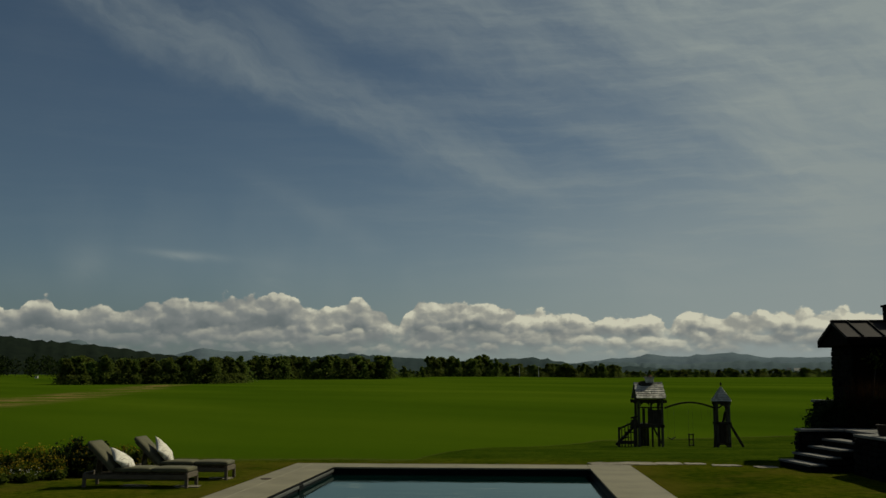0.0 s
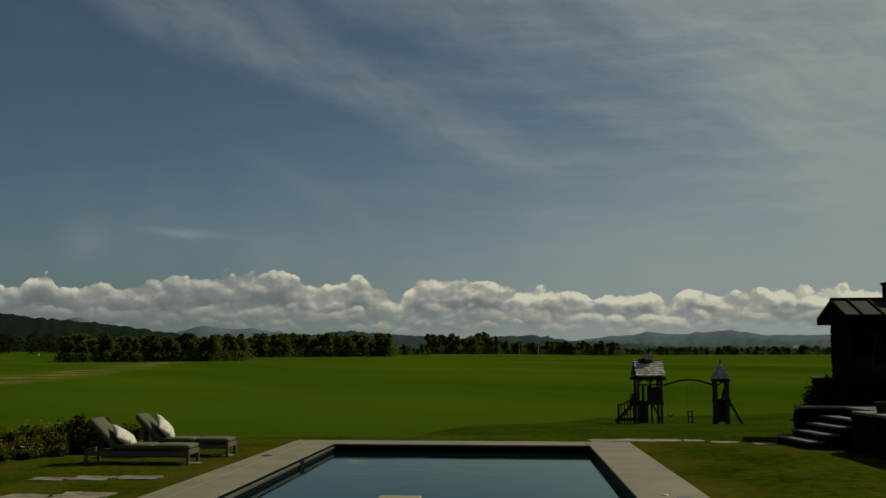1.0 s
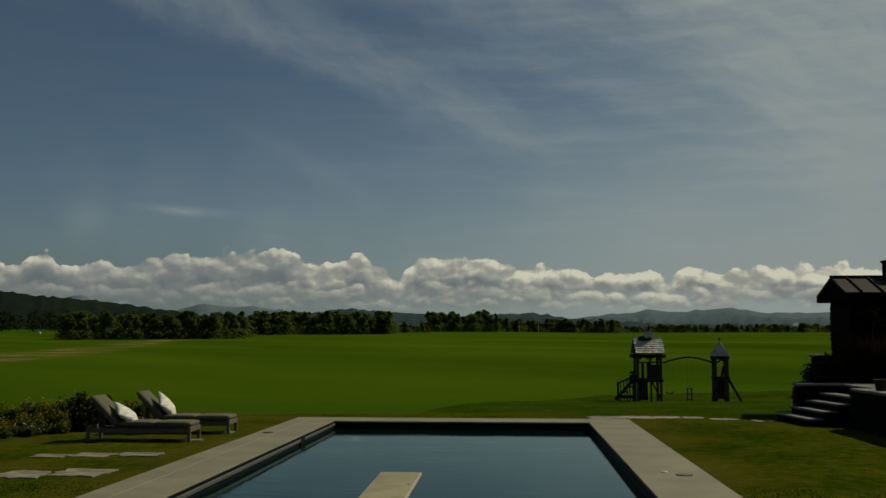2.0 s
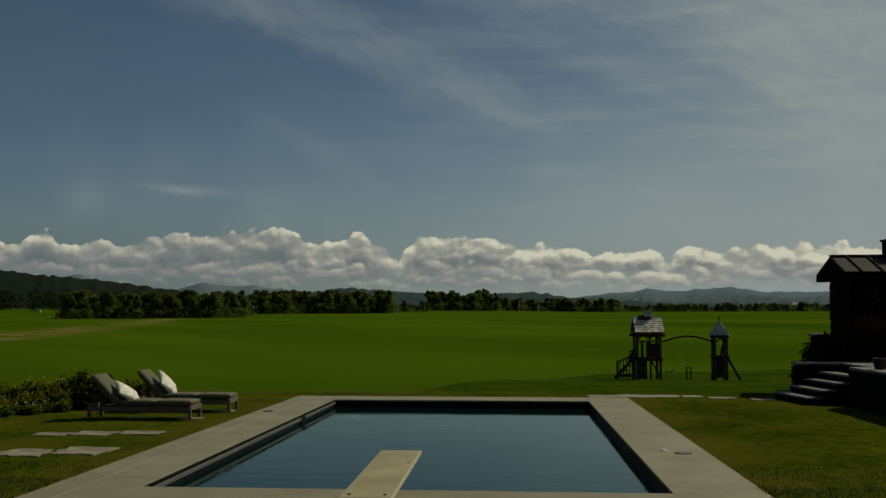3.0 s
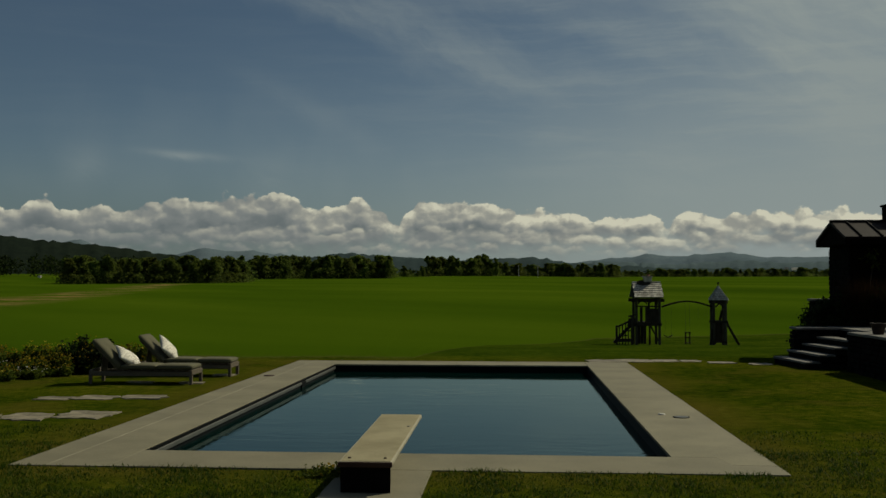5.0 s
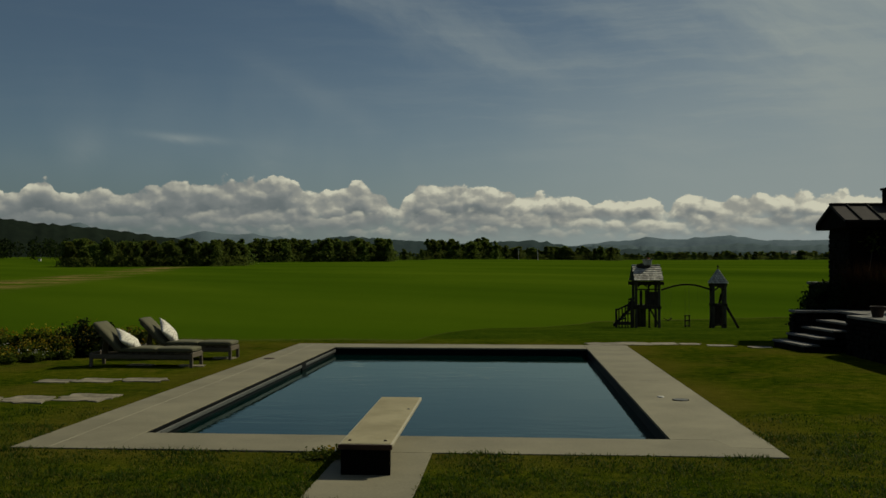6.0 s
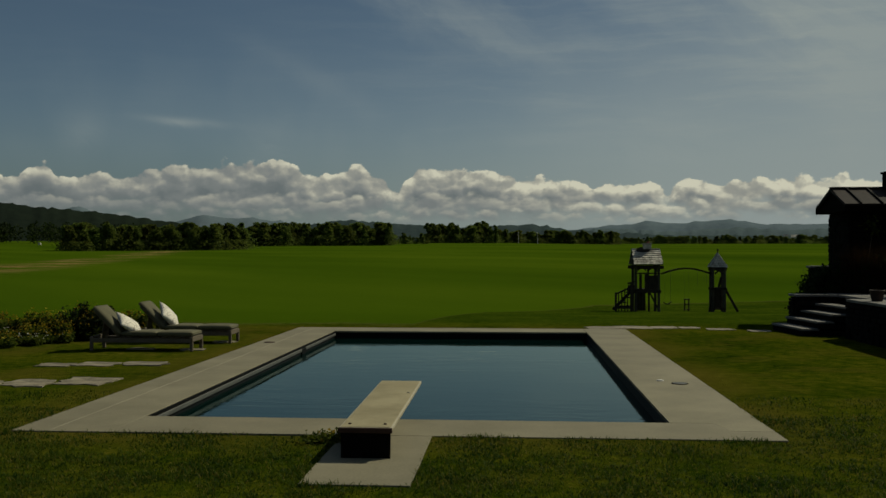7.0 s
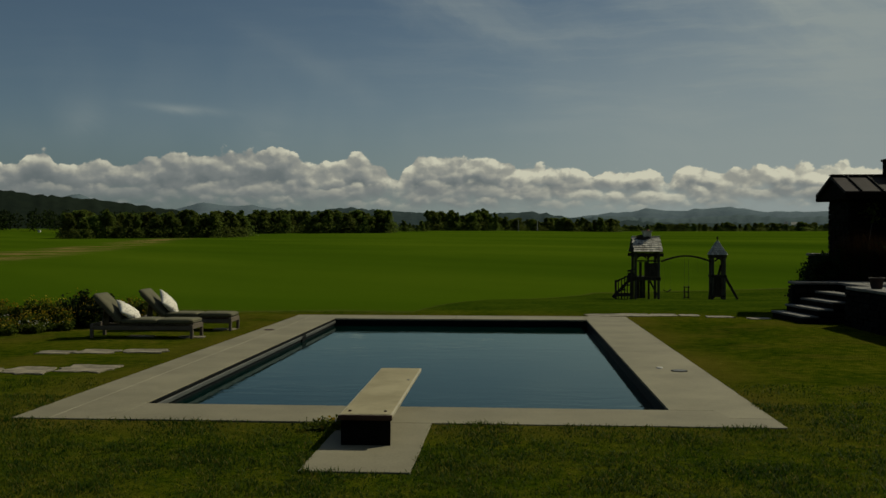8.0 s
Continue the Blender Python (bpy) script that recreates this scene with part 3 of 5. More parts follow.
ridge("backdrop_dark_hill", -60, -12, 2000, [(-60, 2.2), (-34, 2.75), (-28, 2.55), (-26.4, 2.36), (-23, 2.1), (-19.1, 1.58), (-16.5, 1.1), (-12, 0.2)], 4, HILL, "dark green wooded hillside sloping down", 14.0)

# ---- pool and deck ----
WATER_Z = -0.17
PX0, PX1, PY0, PY1 = POOL
basin = thing("swimming_pool", pose(0, 0, 0), "long rectangular pool with dark walls full of still water", "pool", kind="structure")
for side, size, centre in (("wall", (0.2, PY1 - PY0 + 0.4, 2.0), (PX0 - 0.1, (PY0 + PY1) / 2, -1.03)), ("wall", (0.2, PY1 - PY0 + 0.4, 2.0), (PX1 + 0.1, (PY0 + PY1) / 2, -1.03)),
                           ("wall", (PX1 - PX0, 0.2, 2.0), ((PX0 + PX1) / 2, PY0 - 0.1, -1.03)), ("wall", (PX1 - PX0, 0.2, 2.0), ((PX0 + PX1) / 2, PY1 + 0.1, -1.03)),
                           ("bottom", (PX1 - PX0 + 0.4, PY1 - PY0 + 0.4, 0.1), ((PX0 + PX1) / 2, (PY0 + PY1) / 2, -2.08))):
    part(side, box(size, centre), LINER, basin)
wn = 60
wv = [(PX0 + (PX1 - PX0) * i / 20, PY0 + (PY1 - PY0) * j / wn, WATER_Z) for j in range(wn + 1) for i in range(21)]
wf = [(j * 21 + i, j * 21 + i + 1, j * 21 + i + 22, j * 21 + i + 21) for j in range(wn) for i in range(20)]
tagged(new("water", raw("water", wv, wf, WATER)), "dark blue-green pool water with faint ripples", "water", kind="structure")
# the pale cover rail along one side, in two lengths with the gap of the skimmer between them
for a, b in ((PY0 + 0.02, 20.05), (20.45, PY1 - 0.02)):
    part("rail", box((0.03, b - a, 0.058), (PX0 + 0.017, (a + b) / 2, -0.080), 0.006), TRACK, basin, "pale grey pool cover rail")
# a thin black strip along the deck's inner edge, above the rail
part("coping_track", box((0.02, PY1 - PY0 - 0.01, 0.042), (PX0 + 0.006, (PY0 + PY1) / 2, -0.026), 0.004), BLACK, basin, "black strip under the deck edge")
part("skimmer", box((0.03, 0.38, 0.12), (PX0 + 0.016, 20.25, -0.11), 0.005), BLACK, basin, "dark skimmer opening")

deck = thing("pavement", pose(0, 0, 0), "pale tan concrete deck slabs round the pool", "deck", kind="structure")
DX0, DX1, DY0, DY1 = DECK
JOINT = -5.02
OVER = 0.0
slabs = []


def strip(x0, x1, ys):
    for a, b in zip(ys, ys[1:]):
        slabs.append((x0, x1, a, b))


strip(DX0, JOINT, (DY0, 17.6, DY1))
strip(JOINT, PX0 + OVER, (DY0, 17.6, DY1))
strip(PX1 - OVER, DX1, (17.3, DY1))
for a, b in ((PX0 + OVER, -1.4), (-1.4, PX1 - OVER)):
    slabs.append((a, b, PY1 - OVER, DY1))
slabs.append((-1.80, -0.84, 8.19, DY0))
for x0, x1, y0, y1 in slabs:
    part("slab", box((x1 - x0 - 0.008, y1 - y0 - 0.008, 0.10), ((x0 + x1) / 2, (y0 + y1) / 2, -0.045), 0.006, None, None, 2), CONCRETE, deck)

KINK = ((PX1 + 0.004, 11.42), (2.28, 11.42), (2.36, 10.94), (DX1 - 0.004, 10.92))
part("slab", prism(list(KINK) + [(DX1 - 0.004, 17.296), (PX1 + 0.004, 17.296)], -0.095, 0.005), CONCRETE, deck)
part("slab", prism([(PX0, DY0 + 0.004), (DX1 - 0.004, DY0 + 0.004)] + [(x, y - 0.010) for x, y in KINK[::-1]] + [(PX0, PY0)], -0.095, 0.005), CONCRETE, deck)

part("joint", box((0.014, DY1 - DY0 - 0.02, 0.006), (JOINT, (DY0 + DY1) / 2, 0.0035), 0.002), MORTAR, deck, "pale mortar joint")

drain = thing("drain_cover", pose(2.46, 14.79, 0.006), "round dark metal drain cover set in the deck", "drain cover")
part("ring", tube((0, 0, 0), (0, 0, 0.008), 0.12, None, 24), BLACK, drain)
part("lid", tube((0, 0, 0.008), (0, 0, 0.010), 0.105, 0.10, 24), TRACK, drain)
small = thing("valve_cap", pose(2.22, 15.1, 0.006), "small pale valve cap set in the deck", "valve cap")
part("cap", tube((0, 0, 0), (0, 0, 0.014), 0.055, 0.045, 18), PALE_PAINT, small)
inlet = thing("deck_lid", pose(-5.16, 20.8, 0.006), "small dark round lid in the concrete deck", "lid")
part("lid", tube((0, 0, 0), (0, 0, 0.012), 0.12, 0.11, 20), END_WOOD, inlet)

# ---- diving board ----
board = thing("diving_board", pose(-1.375, 0, 0), "sand-coloured diving board on a low dark stand", "diving board")
B0, B1 = Vector((0, 9.22, 0.30)), Vector((0, 12.26, 0.345))
mid_b = (B0 + B1) / 2
length = (B1 - B0).length
turn_b = Matrix.Rotation(math.atan2(B1.z - B0.z, B1.y - B0.y), 4, "X")
part("plank", box((0.505, length, 0.042), mid_b - Vector((0, 0, 0.025)), 0.010, turn_b, None, 2), BOARD_EDGE, board)
part("tread", box((0.470, length - 0.05, 0.004), mid_b - Vector((0, 0, 0.002)), 0.0015, turn_b), BOARD, board, "gritty sand-coloured tread")
part("end_cap", box((0.512, 0.03, 0.050), B0 + Vector((0, -0.006, -0.028)), 0.006, turn_b), END_WOOD, board, "dark brown end cap")
for sx in (-0.17, 0.17):
    part("bolt", tube((sx, 9.38, 0.301), (sx, 9.38, 0.314), 0.018, 0.012, 10), END_WOOD, board)
part("bolt", tube((0.19, 11.3, 0.329), (0.19, 11.3, 0.338), 0.018, 0.014, 10), STEEL, board)
part("stand", prism([(-0.235, 9.25), (0.235, 9.25), (0.155, 9.92), (-0.235, 9.92)], 0.004, 0.252), BLACK, board, "dark boxed stand")
part("fulcrum", box((0.20, 0.10, 0.252), (-0.10, 10.2, 0.128), 0.015), BLACK, board)


# ---- loungers ----
def puffed(size, nx, ny, crown, bm=None):
    """A cushion: a rounded slab with a soft crown."""
    lx, ly, lz = size
    bm = bm or bmesh.new()
    grid = {}
    for side in (1, -1):
        for j in range(ny + 1):
            for i in range(nx + 1):
                u, v = i / nx * 2 - 1, j / ny * 2 - 1
                e = (1 - abs(u) ** 8) * (1 - abs(v) ** 6)
                edge_in = 1 - 0.02 * (abs(u) ** 6 * abs(v) ** 6)
                z = side * (lz / 2 * (0.55 + 0.45 * max(0.0, e) ** 0.35)) + (crown * max(0, (1 - u * u) * (1 - v * v)) if side > 0 else 0)
                grid[side, i, j] = bm.verts.new((u * lx / 2 * edge_in, v * ly / 2 * edge_in, z))
    for j in range(ny):
        for i in range(nx):
            bm.faces.new([grid[1, a, b] for a, b in ((i, j), (i + 1, j), (i + 1, j + 1), (i, j + 1))])
            bm.faces.new([grid[-1, a, b] for a, b in ((i, j), (i, j + 1), (i + 1, j + 1), (i + 1, j))])
    for i in range(nx):
        bm.faces.new([grid[1, i, 0], grid[-1, i, 0], grid[-1, i + 1, 0], grid[1, i + 1, 0]])
        bm.faces.new([grid[1, i, ny], grid[1, i + 1, ny], grid[-1, i + 1, ny], grid[-1, i, ny]])
    for j in range(ny):
        bm.faces.new([grid[1, 0, j], grid[1, 0, j + 1], grid[-1, 0, j + 1], grid[-1, 0, j]])
        bm.faces.new([grid[1, nx, j], grid[-1, nx, j], grid[-1, nx, j + 1], grid[1, nx, j + 1]])
    return bm


def sun_lounger(at):
    """Its foot points to +x; the origin is on the ground below the middle of its near side."""
    L, Wd = 2.06, 0.68
    ob = thing("sun_lounger", at, "weathered teak sun lounger with olive cushions and raised back", "sun lounger", "loungers by the pool")
    for sx in (-L / 2 + 0.03, L / 2 - 0.03):
        for sy in (0.03, Wd - 0.03):
            part("leg", box((0.06, 0.06, 0.27), (sx, sy, 0.135), 0.006), TEAK, ob)
    for sy in (0.025, Wd - 0.025):
        part("side_rail", box((L, 0.04, 0.085), (0, sy, 0.205), 0.006), TEAK, ob)
    for sx in (-L / 2 + 0.02, L / 2 - 0.02):
        part("end_rail", box((0.035, Wd - 0.09, 0.10), (sx, Wd / 2, 0.237), 0.005), TEAK, ob)
    for k in range(11):
        part("slat", box((0.075, Wd - 0.06, 0.018), (-0.38 + 0.135 * k, Wd / 2, 0.272), 0.003), TEAK, ob)
    ang = radians(45)
    hinge = Vector((-0.46, Wd / 2, 0.275))
    back = Vector((-math.cos(ang), 0, math.sin(ang)))
    up = Vector((math.sin(ang), 0, math.cos(ang)))
    tilt = Matrix.Rotation(ang, 4, "Y")
    part("back_frame", box((0.70, Wd - 0.08, 0.03), hinge + back * 0.35, 0.006, tilt), TEAK, ob)
    part("prop", beam(hinge + back * 0.5, (-0.86, Wd / 2, 0.22), 0.30, 0.02), TEAK, ob)
    for a, b in ((-0.42, 0.295), (0.305, 1.02)):
        c = part("seat_cushion", puffed((b - a, Wd - 0.05, 0.10), 14, 10, 0.012), CUSHION, ob, "olive canvas seat cushion", pose((a + b) / 2, Wd / 2, 0.332), True)
        part("piping", box((b - a + 0.004, Wd - 0.046, 0.010), (0, 0, 0.018), 0.004), PIPING, c)
    m = Matrix.Translation(hinge + back * 0.385 + up * 0.052) @ tilt
    c = part("back_cushion", puffed((0.765, Wd - 0.02, 0.105), 14, 10, 0.012), CUSHION, ob, "olive canvas back cushion", m, True)
    part("piping", box((0.769, Wd - 0.014, 0.010), (0, 0, 0.020), 0.004), PIPING, c)
    return ob


def throw_pillow(at):
    bm = bmesh.new()
    n, s = 16, 0.285
    rim = {}
    for side in (1, -1):
        for j in range(n + 1):
            for i in range(n + 1):
                u, v = i / n * 2 - 1, j / n * 2 - 1
                pinch = 1 - 0.10 * (1 - (u * v) ** 2) * max(abs(u), abs(v)) ** 3
                edge = max(abs(u), abs(v)) > 0.999
                key = (0 if edge else side, i, j)
                if key not in rim:
                    h = 0.085 * ((1 - u * u) * (1 - v * v)) ** 0.45 + 0.006 * noise.noise((u * 3, v * 3, side))
                    rim[key] = bm.verts.new((u * s * pinch, v * s * pinch, 0 if edge else side * h))
    for side in (1, -1):
        for j in range(n):
            for i in range(n):
                q = [(i, j), (i + 1, j), (i + 1, j + 1), (i, j + 1)]
                vs = []
                for a, b in q[::side]:
                    e = a in (0, n) or b in (0, n)
                    vs.append(rim[(0 if e else side, a, b)])
                bm.faces.new(vs)
    ob = new("throw_pillow", mesh_of("throw_pillow", bm, LINEN, True))
    ob.matrix_basis = at
    return tagged(ob, "pale patterned square throw pillow leaning on a lounger back", "pillow", "pillows on the loungers")


for lx, ly, rz, px, pz, tip, spin in ((-7.25, 18.94, 0.5, -0.34, 0.50, 40, 40), (-6.97, 20.62, 1.0, -0.40, 0.56, 54, 38)):
    base = pose(lx, ly, -0.01, 0, 0, rz)
    sun_lounger(base)
    throw_pillow(base @ pose(px, 0.30, pz) @ Matrix.Rotation(radians(tip), 4, "Y") @ Matrix.Rotation(radians(spin), 4, "Z"))


# ---- flagstones ----
def flagstone(x, y, w, d, seed, z=None):
    rng = random.Random(seed)
    n = 16
    pts = []
    for i in range(n):
        a = 2 * math.pi * (i + rng.uniform(-0.25, 0.25)) / n
        ca, sa = math.cos(a), math.sin(a)
        k = 1 / max(abs(ca), abs(sa)) ** 0.9 * rng.uniform(0.70, 1.03)
        pts.append((ca * w / 2 * k, sa * d / 2 * k))
    bm = prism(pts, -0.05, 0.0)
    bm.normal_update()
    ob = new("flagstone", mesh_of("flagstone", bm, FLAG))
    ob.matrix_basis = pose(x, y, 0.005 if z is None else z, rng.uniform(-0.6, 0.6), rng.uniform(-0.6, 0.6), rng.uniform(-4, 4))
    return tagged(ob, "flat pale flagstone sunk in the lawn", "flagstone", "flagstones in the lawn")


for k, (x, y, w, d) in enumerate(((-6.38, 16.80, 0.92, 0.62), (-7.16, 16.66, 0.78, 0.62), (-7.82, 16.50, 0.66, 0.56), (-6.36, 14.46, 0.90, 0.84), (-7.14, 14.22, 0.84, 0.92),
                                  (-7.90, 14.16, 0.86, 0.74), (-8.66, 14.04, 0.8, 0.7), (-6.35, 19.3, 0.6, 0.4), (-7.4, 19.35, 0.7, 0.4), (-6.2, 21.0, 0.6, 0.4),
                                  (2.35, 25.55, 1.0, 0.9), (3.1, 25.7, 0.95, 1.0), (3.85, 25.75, 0.85, 0.85), (4.5, 25.7, 0.6, 0.6), (5.2, 25.25, 0.75, 0.5), (6.05, 24.85, 0.6, 0.55))):
    flagstone(x, y, w, d, 40 + k)


# ---- play set ----
PLAY_Y = 45.0
PLAY_Z = ground_z(6, PLAY_Y) - 0.02


def play_tower(at):
    """A tower house with a shingled gable roof, railings, a ladder and a dormer."""
    ob = thing("play_tower", at, "dark timber play tower with a silvered shingle roof", "play tower")
    Wt, Dp, EAVE, RIDGE, DECKZ = 1.12, 1.20, 2.13, 2.80, 1.02
    for sx in (0.05, Wt - 0.05):
        for sy in (0.05, Dp - 0.05):
            part("post", box((0.11, 0.11, EAVE + 0.05), (sx, sy, EAVE / 2), 0.01), POST_WOOD, ob)
    for sy in (0.05, Dp - 0.05):
        part("top_beam", box((Wt + 0.35, 0.07, 0.15), (Wt / 2, sy, EAVE - 0.12), 0.008), PLAY_WOOD, ob)
        part("deck_beam", box((Wt + 0.1, 0.07, 0.14), (Wt / 2, sy - 0.02, DECKZ - 0.09), 0.008), PLAY_WOOD, ob)
    for sx in (0.05, Wt - 0.05):
        part("side_beam", box((0.07, Dp, 0.14), (sx, Dp / 2, EAVE - 0.13), 0.008), PLAY_WOOD, ob)
    for k in range(8):
        part("deck_board", box((0.125, Dp, 0.03), (0.07 + k * 0.133, Dp / 2, DECKZ), 0.004), PLAY_WOOD, ob)
    # arched head boards under the eaves
    for x0, x1 in ((0.12, 0.52), (0.60, 1.00)):
        bm = bmesh.new()
        n = 8
        up_v, lo_v = [], []
        for i in range(n + 1):
            t = i / n
            x = x0 + (x1 - x0) * t
            up_v.append((x, EAVE - 0.18))
            lo_v.append((x, EAVE - 0.33 + 0.14 * math.sin(math.pi * t) ** 0.7))
        pts = up_v[::-1] + lo_v
        vs0 = [bm.verts.new((x, 0.02, z)) for x, z in pts]
        vs1 = [bm.verts.new((x, 0.05, z)) for x, z in pts]
        bm.faces.new(vs0)
        bm.faces.new(vs1[::-1])
        for i in range(len(pts)):
            j = (i + 1) % len(pts)
            bm.faces.new((vs0[j], vs0[i], vs1[i], vs1[j]))
        part("arch", bm, PLAY_WOOD, ob)
    part("mullion", box((0.08, 0.06, 0.95), (0.60, 0.05, DECKZ + 0.50), 0.006), PLAY_WOOD, ob)
    # railing of boards round the deck
    for k in (1, 3, 4, 5, 6, 7):
        x = 0.14 + k * 0.118
        hgt = 0.60 if k > 3 else 0.66
        part("rail_board", box((0.118, 0.02, hgt), (x, 0.0, DECKZ + hgt / 2 + 0.02), 0.003), PLAY_WOOD, ob)
    part("rail_top", box((Wt, 0.05, 0.06), (Wt / 2, -0.005, DECKZ + 0.72), 0.006), PLAY_WOOD, ob)
    for k in range(0, 8, 2):
        part("rail_board", box((0.02, 0.10, 0.6), (Wt, 0.14 + k * 0.125, DECKZ + 0.32), 0.003), PLAY_WOOD, ob)
    # closed panel, middle post and brace below the deck
    for k in range(3):
        part("panel_board", box((0.125, 0.025, 0.90), (0.20 + k * 0.13, 0.35, 0.49), 0.004), PLAY_WOOD, ob)
    part("brace", beam((0.66, 0.04, 0.90), (1.02, 0.04, 0.18), 0.06, 0.07), PLAY_WOOD, ob)
    part("post", box((0.08, 0.08, 0.95), (0.64, 0.1, 0.48), 0.006), PLAY_WOOD, ob)
    # roof: two slopes of shingle courses on sheathing
    half, over = Dp / 2 + 0.42, 0.075
    for sgn in (-1, 1):
        a = math.atan2(RIDGE - EAVE, half)
        slope_len = math.hypot(half, RIDGE - EAVE)
        turn_r = Matrix.Rotation(sgn * -a if sgn > 0 else a, 4, "X")
        mid_p = Vector((Wt / 2, Dp / 2 + sgn * half / 2, (EAVE + RIDGE) / 2))
        roof = part("roof_slope", box((Wt + 2 * over, slope_len, 0.03), mid_p, 0.004, turn_r), PLAY_WOOD, ob)
        courses = 7
        for c in range(courses):
            t = (c + 0.5) / courses
            for k in range(9):
                rng = random.Random(c * 31 + k + 500 * sgn)
                w = (Wt + 2 * over) / 9
                x = -over + (k + 0.5) * w + (0.25 * w if c % 2 else -0.2 * w) * 0.4
                p = Vector((x, Dp / 2 + sgn * half * (1 - t), EAVE + (RIDGE - EAVE) * t)) + Vector((0, sgn * math.sin(a), math.cos(a))) * 0.028
                part("shingle", box((w - 0.008, slope_len / courses * 1.12, 0.026), p, 0.0, turn_r @ Matrix.Rotation(sgn * radians(7), 4, "X") @ Matrix.Rotation(radians(rng.uniform(-1.5, 1.5)), 4, "Z")), SHINGLE, roof)
    part("ridge_cap", box((Wt + 2 * over, 0.14, 0.05), (Wt / 2, Dp / 2, RIDGE + 0.03), 0.01), SHINGLE, ob)
    for sx in (-over + 0.01, Wt + over - 0.01):
        bm = bmesh.new()
        pts = [(-0.40, EAVE), (Dp + 0.40, EAVE), (Dp / 2, RIDGE - 0.02)]
        v0 = [bm.verts.new((sx - 0.012, y, z)) for y, z in pts]
        v1 = [bm.verts.new((sx + 0.012, y, z)) for y, z in pts]
        bm.faces.new(v0[::-1])
        bm.faces.new(v1)
        for i in range(3):
            j = (i + 1) % 3
            bm.faces.new((v0[i], v0[j], v1[j], v1[i]))
        part("gable_panel", bm, PLAY_WOOD, ob)
    chim = part("chimney", box((0.36, 0.30, 0.28), (0.62, Dp / 2, RIDGE + 0.12), 0.012), SHINGLE, ob, "small pale make-believe chimney")
    part("chimney_cap", box((0.44, 0.38, 0.05), (0.62, Dp / 2, RIDGE + 0.27), 0.008), SHINGLE, chim)
    part("chimney_pot", tube((0.66, Dp / 2, RIDGE + 0.28), (0.66, Dp / 2, RIDGE + 0.38), 0.07, 0.06, 12), RED_BRICK, chim)
    # dark oval board fixed on the roof, and a round knob beside it
    bm = bmesh.new()
    bmesh.ops.create_cone(bm, cap_ends=True, segments=28, radius1=0.5, radius2=0.5, depth=0.04)
    bmesh.ops.transform(bm, matrix=Matrix.Diagonal((0.62, 0.32, 1, 1)), verts=bm.verts)
    a = math.atan2(RIDGE - EAVE, half)
    part("name_board", bm, PLAY_WOOD, ob, "dark oval board on the roof", Matrix.Translation((0.42, Dp / 2 - 0.16, RIDGE - 0.01)) @ Matrix.Rotation(a + 0.25, 4, "X"))
    part("knob", tube((-0.02, -0.02 + 0.45, RIDGE - 0.22), (-0.02, -0.06 + 0.45, RIDGE - 0.16), 0.08, 0.08, 14), PLAY_WOOD, ob)
    # ladder porch on the near side
    for k, (x, hgt) in enumerate(((-0.84, 0.88), (-0.72, 0.86), (-0.58, 0.96), (-0.44, 1.06), (-0.32, 1.10), (-0.16, 1.35))):
        w = 0.09 if k in (0, 5) else 0.045
        part("baluster", box((w, w, hgt), (x, 0.0, hgt / 2), 0.006), PLAY_WOOD, ob)
    part("hand_rail", beam((-0.86, 0, 0.80), (-0.30, 0, 1.05), 0.06, 0.07), PLAY_WOOD, ob)
    part("hand_rail", beam((-0.32, 0, 1.28), (0.0, 0, 1.36), 0.06, 0.07), PLAY_WOOD, ob)
    for k in range(4):
        part("step", box((0.34, 0.62, 0.04), (-0.72 + 0.19 * k, 0.36, 0.2 + 0.22 * k), 0.006), PLAY_WOOD, ob)
    part("low_board", box((0.80, 0.03, 0.14), (-0.50, -0.01, 0.22), 0.005), PLAY_WOOD, ob)
    part("side_board", box((0.30, 0.03, 0.34), (-0.16, 0.0, 1.04), 0.005), PLAY_WOOD, ob)
    part("stringer", beam((-0.9, 0.66, 0.06), (0.0, 0.66, 1.0), 0.04, 0.13), PLAY_WOOD, ob)
    return ob


